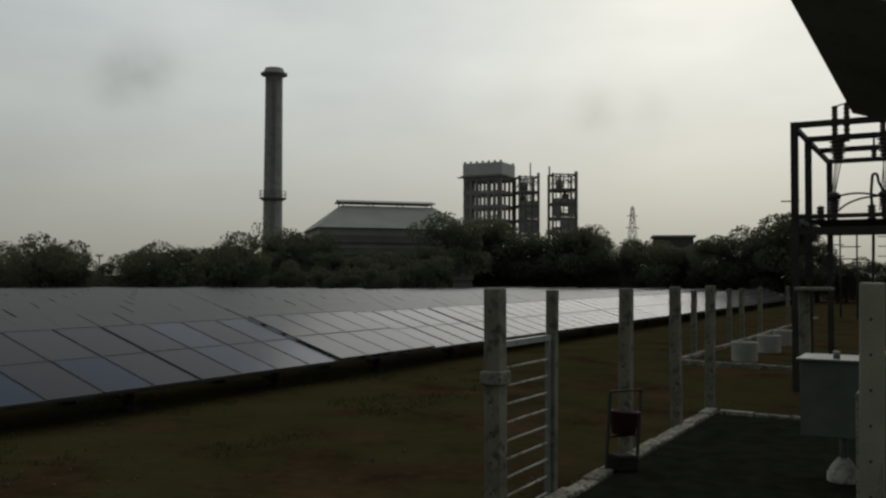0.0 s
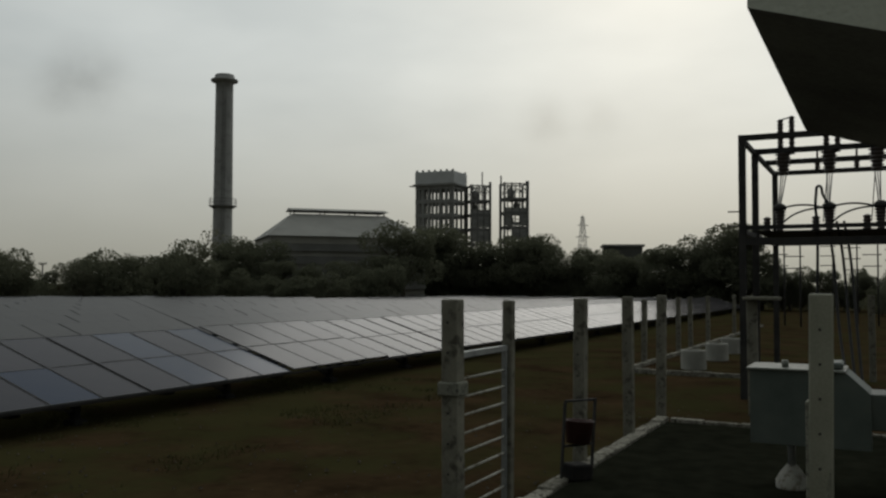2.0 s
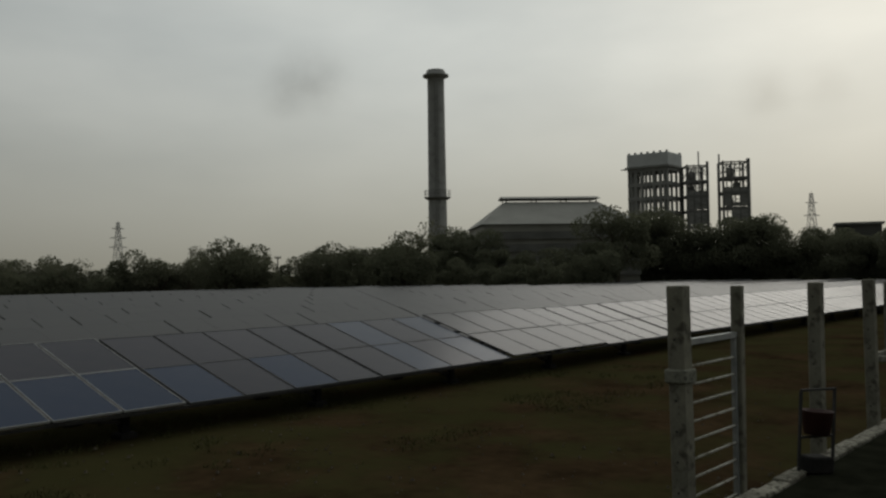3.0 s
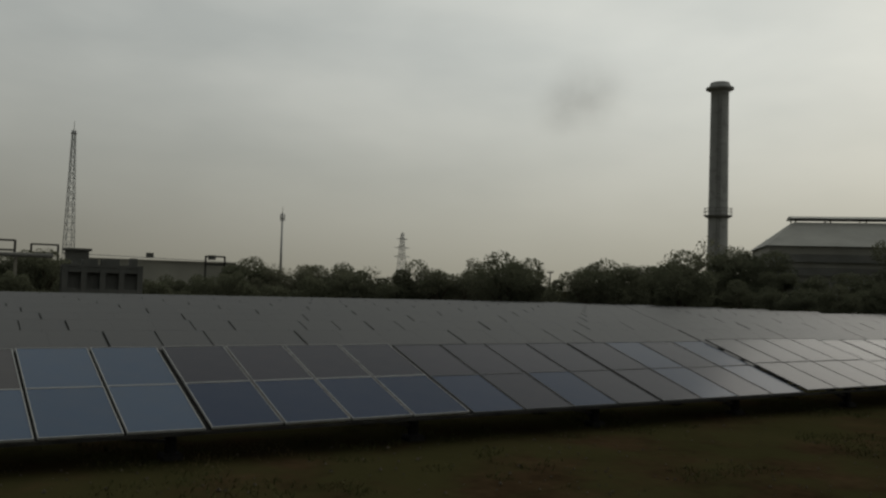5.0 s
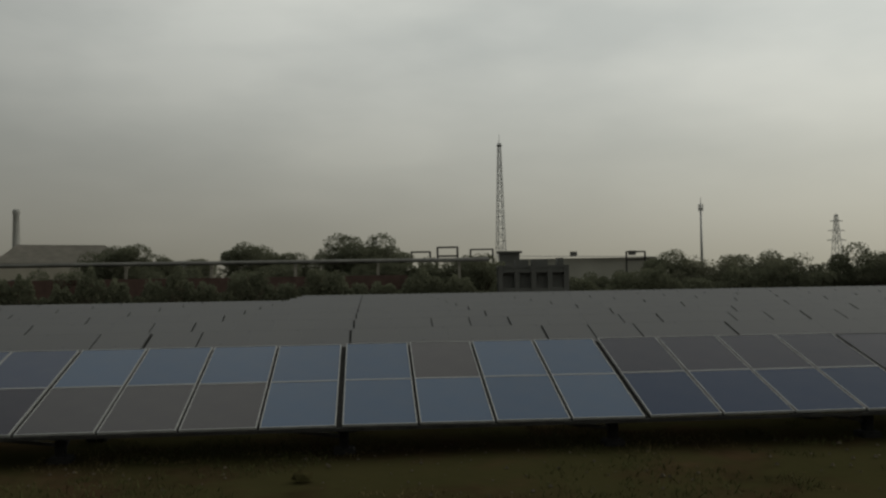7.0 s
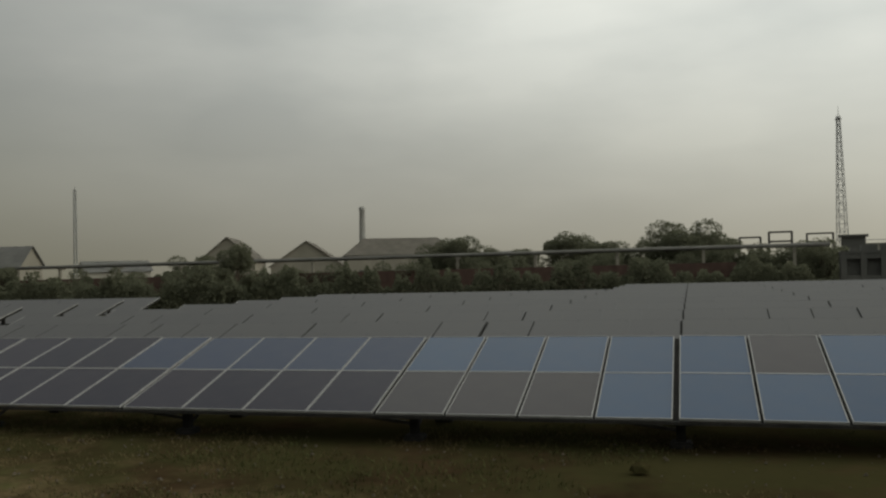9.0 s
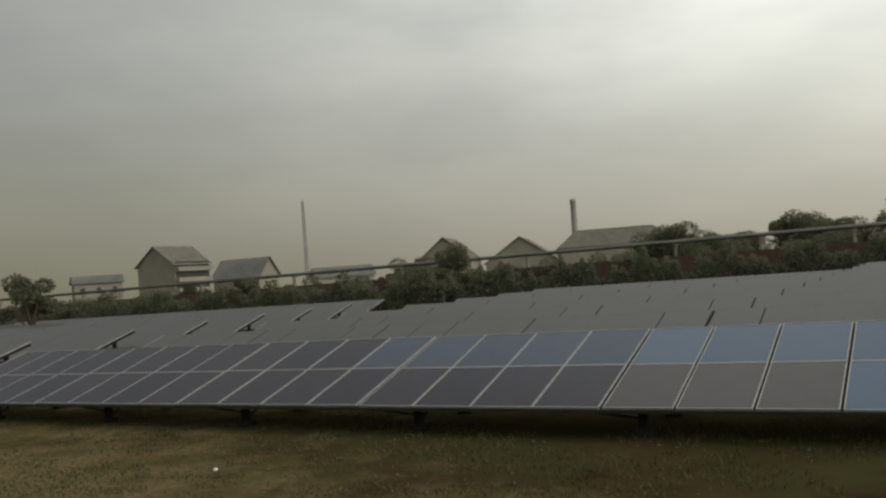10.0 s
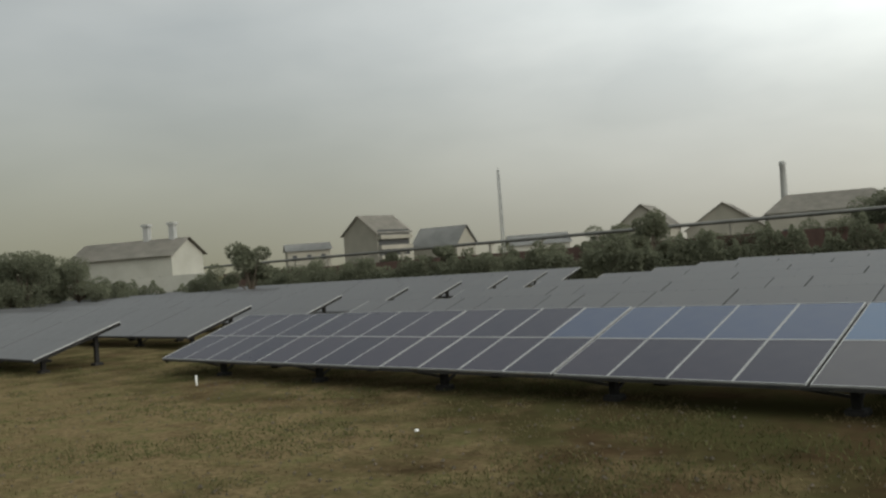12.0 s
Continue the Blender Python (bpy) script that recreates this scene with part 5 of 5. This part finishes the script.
for az, d, s in ((-50.6, 90, 0.8), (-52.4, 88, 0.7), (-54.2, 86, 0.75), (-56.4, 86, 0.75), (-58.2, 88, 0.8), (-59.6, 89, 1.0), (-62.8, 90, 1.0), (-65.0, 90, 0.9), (-67.4, 92, 0.95), (-69.6, 92, 1.0), (-71.8, 92, 0.9), (-74.0, 92, 0.85),
                 (-76.4, 90, 0.8), (-78.8, 88, 0.8), (-81.0, 80, 0.9), (-83.0, 82, 0.8), (-84.6, 84, 0.6), (-86.4, 84, 0.55), (-88.2, 86, 0.55), (-90.0, 86, 0.55)):
    plant("bush", az, d, s)
for az, d, s in ((-78.6, 112, 1.0), (-80.0, 110, 1.0), (-77.2, 112, 0.95), (-47.6, 110, 1.5), (-43.0, 108, 0.95), (-37.2, 100, 0.95), (-34.6, 98, 0.92), (-36.2, 104, 0.95)):
    plant("sparse", az, d, s)
# scrub behind the main block
for i, az in enumerate(np.arange(-48.5, -15.5, 1.15)):
    plant("bush", az + rng.uniform(-0.4, 0.4), 92 + rng.uniform(-6, 8), 0.82 + 0.22 * math.sin(i * 1.3) + (0.3 if az < -42 else 0.0) + (0.2 if -38 < az < -33 else 0))
for az in (-46.4, -44.6, -45.6, -42.2):
    plant("broad", az, 112, 0.72)
for az in (-19.0, -20.6, -22.4, -23.8, -25.6, -31.6, -33.4, -26.8, -41.0):
    plant("palebush", az, 90 + rng.uniform(-4, 4), 0.95)
for az, d, s in ((0.7, 95, 0.80), (-0.6, 97, 0.66), (2.2, 98, 0.62), (3.8, 100, 0.60), (5.6, 104, 0.62), (8.2, 118, 0.78), (6.8, 116, 0.75), (10.8, 104, 0.55), (12.6, 100, 0.5), (16.4, 92, 0.60), (15.0, 90, 0.66), (13.6, 92, 0.55), (32.0, 100, 0.55), (-1.8, 100, 0.6)):
    plant("broad", az, d, s * 1.15)
for az, d, s in ((55.4, 75, 1.0), (42.6, 82, 0.85), (29.6, 80, 1.05), (67.6, 84, 1.0), (46.0, 120, 0.8), (33.4, 96, 0.75), (-7.0, 100, 0.85)):
    plant("round", az, d, s)
for i, az in enumerate((65.6, 67.0, 68.6, 70.2, 71.8, 73.4, 75.0, 76.8, 78.6, 80.4, 82.2, 84.2, 86.0)):
    plant("broad", az, 84 + 5 * math.sin(i * 2.1), (0.62, 0.68, 0.72, 0.72, 0.78, 0.8, 0.76, 0.74, 0.86, 1.02, 1.05, 0.95, 0.9)[i])
for az, d, s in ((64.0, 88, 0.7), (62.8, 92, 0.6), (57.2, 86, 0.75), (58.4, 88, 0.6), (53.0, 90, 0.7), (51.0, 96, 0.75), (48.8, 92, 0.7), (69.4, 80, 0.7), (73.0, 80, 0.7), (77.0, 78, 0.75), (81.0, 78, 0.8)):
    plant("bush", az, d, s)


for az, d, s in ((-2.4, 88, 1.0), (-3.6, 90, 0.95), (-4.9, 89, 1.0), (-6.2, 90, 0.95), (-7.4, 88, 1.0), (-8.4, 92, 0.9), (-1.2, 90, 0.9), (0.2, 88, 0.8), (2.8, 88, 0.8), (4.6, 90, 0.85), (6.4, 92, 0.85), (8.8, 90, 0.8), (11.4, 88, 0.8), (14.0, 86, 0.85), (17.6, 84, 0.8), (20.0, 86, 0.75), (23.0, 86, 0.75), (26.0, 86, 0.75), (29.0, 88, 0.8), (32.8, 90, 0.75), (36.0, 90, 0.75), (39.0, 92, 0.75), (-14.6, 92, 0.6), (-11.4, 90, 0.6)):
    plant("bush", az, d, s)


def hedge(name, a, b, depth, h, n, label, seed):
    r = np.random.default_rng(seed)
    u = r.uniform(0, 1, n)
    tops = h * (0.72 + 0.2 * np.sin(u * 41 + seed) + 0.16 * np.sin(u * 113 + 2) + 0.08 * np.sin(u * 301))
    z = tops * r.uniform(0, 1, n) ** 0.7
    c = np.empty((n, 3))
    a, b = np.array(a), np.array(b)
    side = np.array((-(b - a)[1], (b - a)[0])) / np.linalg.norm(b - a)
    c[:, :2] = a + (b - a) * u[:, None] + side * (r.uniform(-depth, depth, n) * (1 - 0.5 * z / h))[:, None]
    c[:, 2] = z
    ax, ay = leaf_axes(r, n, 0.13, 0.2)
    tagged(new(name, quads(name, c, ax, ay, LEAF)), label, "hedge", kind="stuff")


HL = "dark tangled scrub hedge behind the solar field"
hedge("hedge", (-78, 44), (-34, 48), 1.6, 3.2, 36000, HL, 1)
hedge("hedge", (-36, 48), (0, 62), 1.8, 3.4, 36000, HL, 2)
hedge("hedge", (-2, 64), (64, 68), 1.8, 3.2, 42000, HL, 3)
hedge("hedge", (72, 66), (98, 40), 2.0, 3.6, 20000, HL, 4)
hedge("hedge", (98, 40), (102, -14), 2.0, 3.9, 34000, HL, 7)
hedge("hedge", (102, -14), (96, -50), 1.6, 2.5, 16000, HL, 6)
hedge("hedge", (-96, 4), (-76, 44), 1.6, 2.8, 18000, HL, 5)
bm = bmesh.new()
add_box(bm, (-120, 66, -0.3), (4, 66.3, 2.9))
solid("boundary_wall", bm, BRICKRED, "reddish boundary wall behind the scrub", "wall", kind="structure")

# ---- small things on the near ground ----
bm = bmesh.new()
add_rod(bm, (0, 0, -0.1), (0, 0, 0.22), 0.024, 0.024, 10)
add_lathe(bm, [(0, 0.22), (0.03, 0.22), (0.03, 0.24), (0, 0.245)], 10)
solid("marker_peg", bm, WHITEPLASTIC, "short white pipe peg in the grass", "peg", m=pose(-19.3, -0.95, 0))
bm = bmesh.new()
add_rod(bm, (0, 0, -0.2), (0.1, 0.05, 0.62), 0.1, 0.09, 10)
solid("cable_pipe", bm, CONCRETE, "leaning pale pipe stub beside the row end", "pipe", m=pose(-29.3, -2.9, 0))
box = thing("combiner_box", pose(-26.0, -5.55, 0), "grey combiner box on the row's rear leg", "electrical box")
bm = bmesh.new()
add_box(bm, (0.0, -0.2, 0.62), (0.16, 0.2, 1.02), bevel=0.01)
part("body", bm, TXWHITE, box)
bm = bmesh.new()
add_rod(bm, (0.08, 0, -0.1), (0.08, 0, 0.62), 0.03)
part("conduit", bm, GALV, box)
bm = bmesh.new()
bmesh.ops.create_circle(bm, cap_ends=True, segments=24, radius=1.0)
for v in bm.verts:
    k = 1 + 0.3 * noise.noise(Vector((v.co.x * 1.7, v.co.y * 1.7, 5)))
    v.co = Vector((v.co.x * 2.1 * k, v.co.y * 0.9 * k, 0))
r = bmesh.ops.extrude_face_region(bm, geom=list(bm.faces))
bmesh.ops.translate(bm, vec=(0, 0, 0.07), verts=[v for v in r["geom"] if isinstance(v, bmesh.types.BMVert)])
solid("spoil_patch", bm, WHITEWASH, "pale heap of spilled lime on the ground", "heap", m=pose(-29.2, -9.6, 0.0))


def pebble(seed, s):
    bm = bmesh.new()
    bmesh.ops.create_icosphere(bm, subdivisions=1, radius=1)
    for v in bm.verts:
        k = 1 + 0.35 * noise.noise(v.co * 1.3 + Vector((seed, 0, 0)))
        v.co = Vector((v.co.x * k, v.co.y * k * 0.8, v.co.z * k * 0.55)) * s
    return bm


solid("stone", pebble(3, 0.045), WHITEPLASTIC, "white lump of stone on bare soil", "stone", m=pose(-9.5, -3.05, 0.03))
solid("stone", pebble(9, 0.15), SOIL, "dull brown rounded stone below the panels", "stone", m=pose(-0.45, -1.2, 0.05))

# gravel and clods strewn over the soil
def strewn(name, n, x0, x1, y0, y1, lo, hi, mat, label, seed):
    r = random.Random(seed)
    verts, faces = [], []
    for _ in range(n):
        x, y = r.uniform(x0, x1), r.uniform(y0, y1)
        if noise.noise(Vector((x * 0.3, y * 0.3, seed))) < r.uniform(-0.5, 0.35):
            continue
        s = r.uniform(lo, hi) * r.uniform(0.6, 1.2)
        k = len(verts)
        a = r.uniform(0, 3)
        for dx, dy, dz in ((1, 0, 0), (0.2, 0.9, 0), (-0.9, 0.3, 0), (-0.1, -0.8, 0), (0.1, 0.1, 0.75)):
            verts.append((x + s * (dx * math.cos(a) - dy * math.sin(a)), y + s * (dx * math.sin(a) + dy * math.cos(a)), -0.02 + dz * s * 1.2 + 0.02))
        faces += [(k, k + 1, k + 4), (k + 1, k + 2, k + 4), (k + 2, k + 3, k + 4), (k + 3, k, k + 4)]
    me = bpy.data.meshes.new(name)
    me.from_pydata(verts, [], faces)
    me.materials.append(mat)
    tagged(new(name, me), label, "gravel", kind="stuff")


strewn("loose_stones", 1500, -26, 12, -11.5, 0.5, 0.010, 0.045, STONE, "loose pale stones strewn over the soil", 3)
strewn("soil_clods", 2800, -30, 20, -11.5, 1.0, 0.010, 0.032, BARK, "dark clods and leaf litter on the soil", 5)


def grass(name, n, x0, x1, y0, y1, h, mat, label, seed, cut):
    r = np.random.default_rng(seed)
    x, y = r.uniform(x0, x1, n), r.uniform(y0, y1, n)
    keep = np.array([noise.noise(Vector((a * 0.35, b * 0.35, seed))) + 0.5 * noise.noise(Vector((a * 1.3, b * 1.3, seed))) > cut for a, b in zip(x, y)])
    x, y = x[keep], y[keep]
    k = len(x)
    c = np.stack((x, y, np.full(k, -0.02)), axis=1)
    lean = r.normal(size=(k, 3)) * 0.5
    lean[:, 2] = 1
    tipv = lean * (h * r.uniform(0.4, 1.3, k))[:, None]
    side = np.cross(tipv, r.normal(size=(k, 3)))
    side /= np.linalg.norm(side, axis=1)[:, None]
    side *= 0.008
    me = bpy.data.meshes.new(name)
    v = np.empty((k, 3, 3))
    v[:, 0], v[:, 1], v[:, 2] = c - side, c + side, c + tipv
    me.vertices.add(k * 3)
    me.vertices.foreach_set("co", v.reshape(-1))
    me.loops.add(k * 3)
    me.loops.foreach_set("vertex_index", np.arange(k * 3))
    me.polygons.add(k)
    me.polygons.foreach_set("loop_start", np.arange(0, k * 3, 3))
    me.update()
    me.validate()
    me.materials.append(mat)
    tagged(new(name, me), label, "grass", kind="stuff")


grass("dry_grass", 80000, -40, 6, -10.5, 1.5, 0.045, STRAW, "short dry yellow grass", 11, 0.02)
grass("green_grass", 60000, -40, 22, -4.0, 2.5, 0.07, GREENGRASS, "low green grass below the panels", 12, 0.1)
grass("green_grass", 42000, -22, 2, -10.5, -3.0, 0.05, GREENGRASS, "thin green grass sprouting on the bare soil", 14, 0.12)
strewn("loose_stones", 1600, -12, 2, -9.0, -2.5, 0.008, 0.03, STONE, "small loose stones on the worn ground", 21)
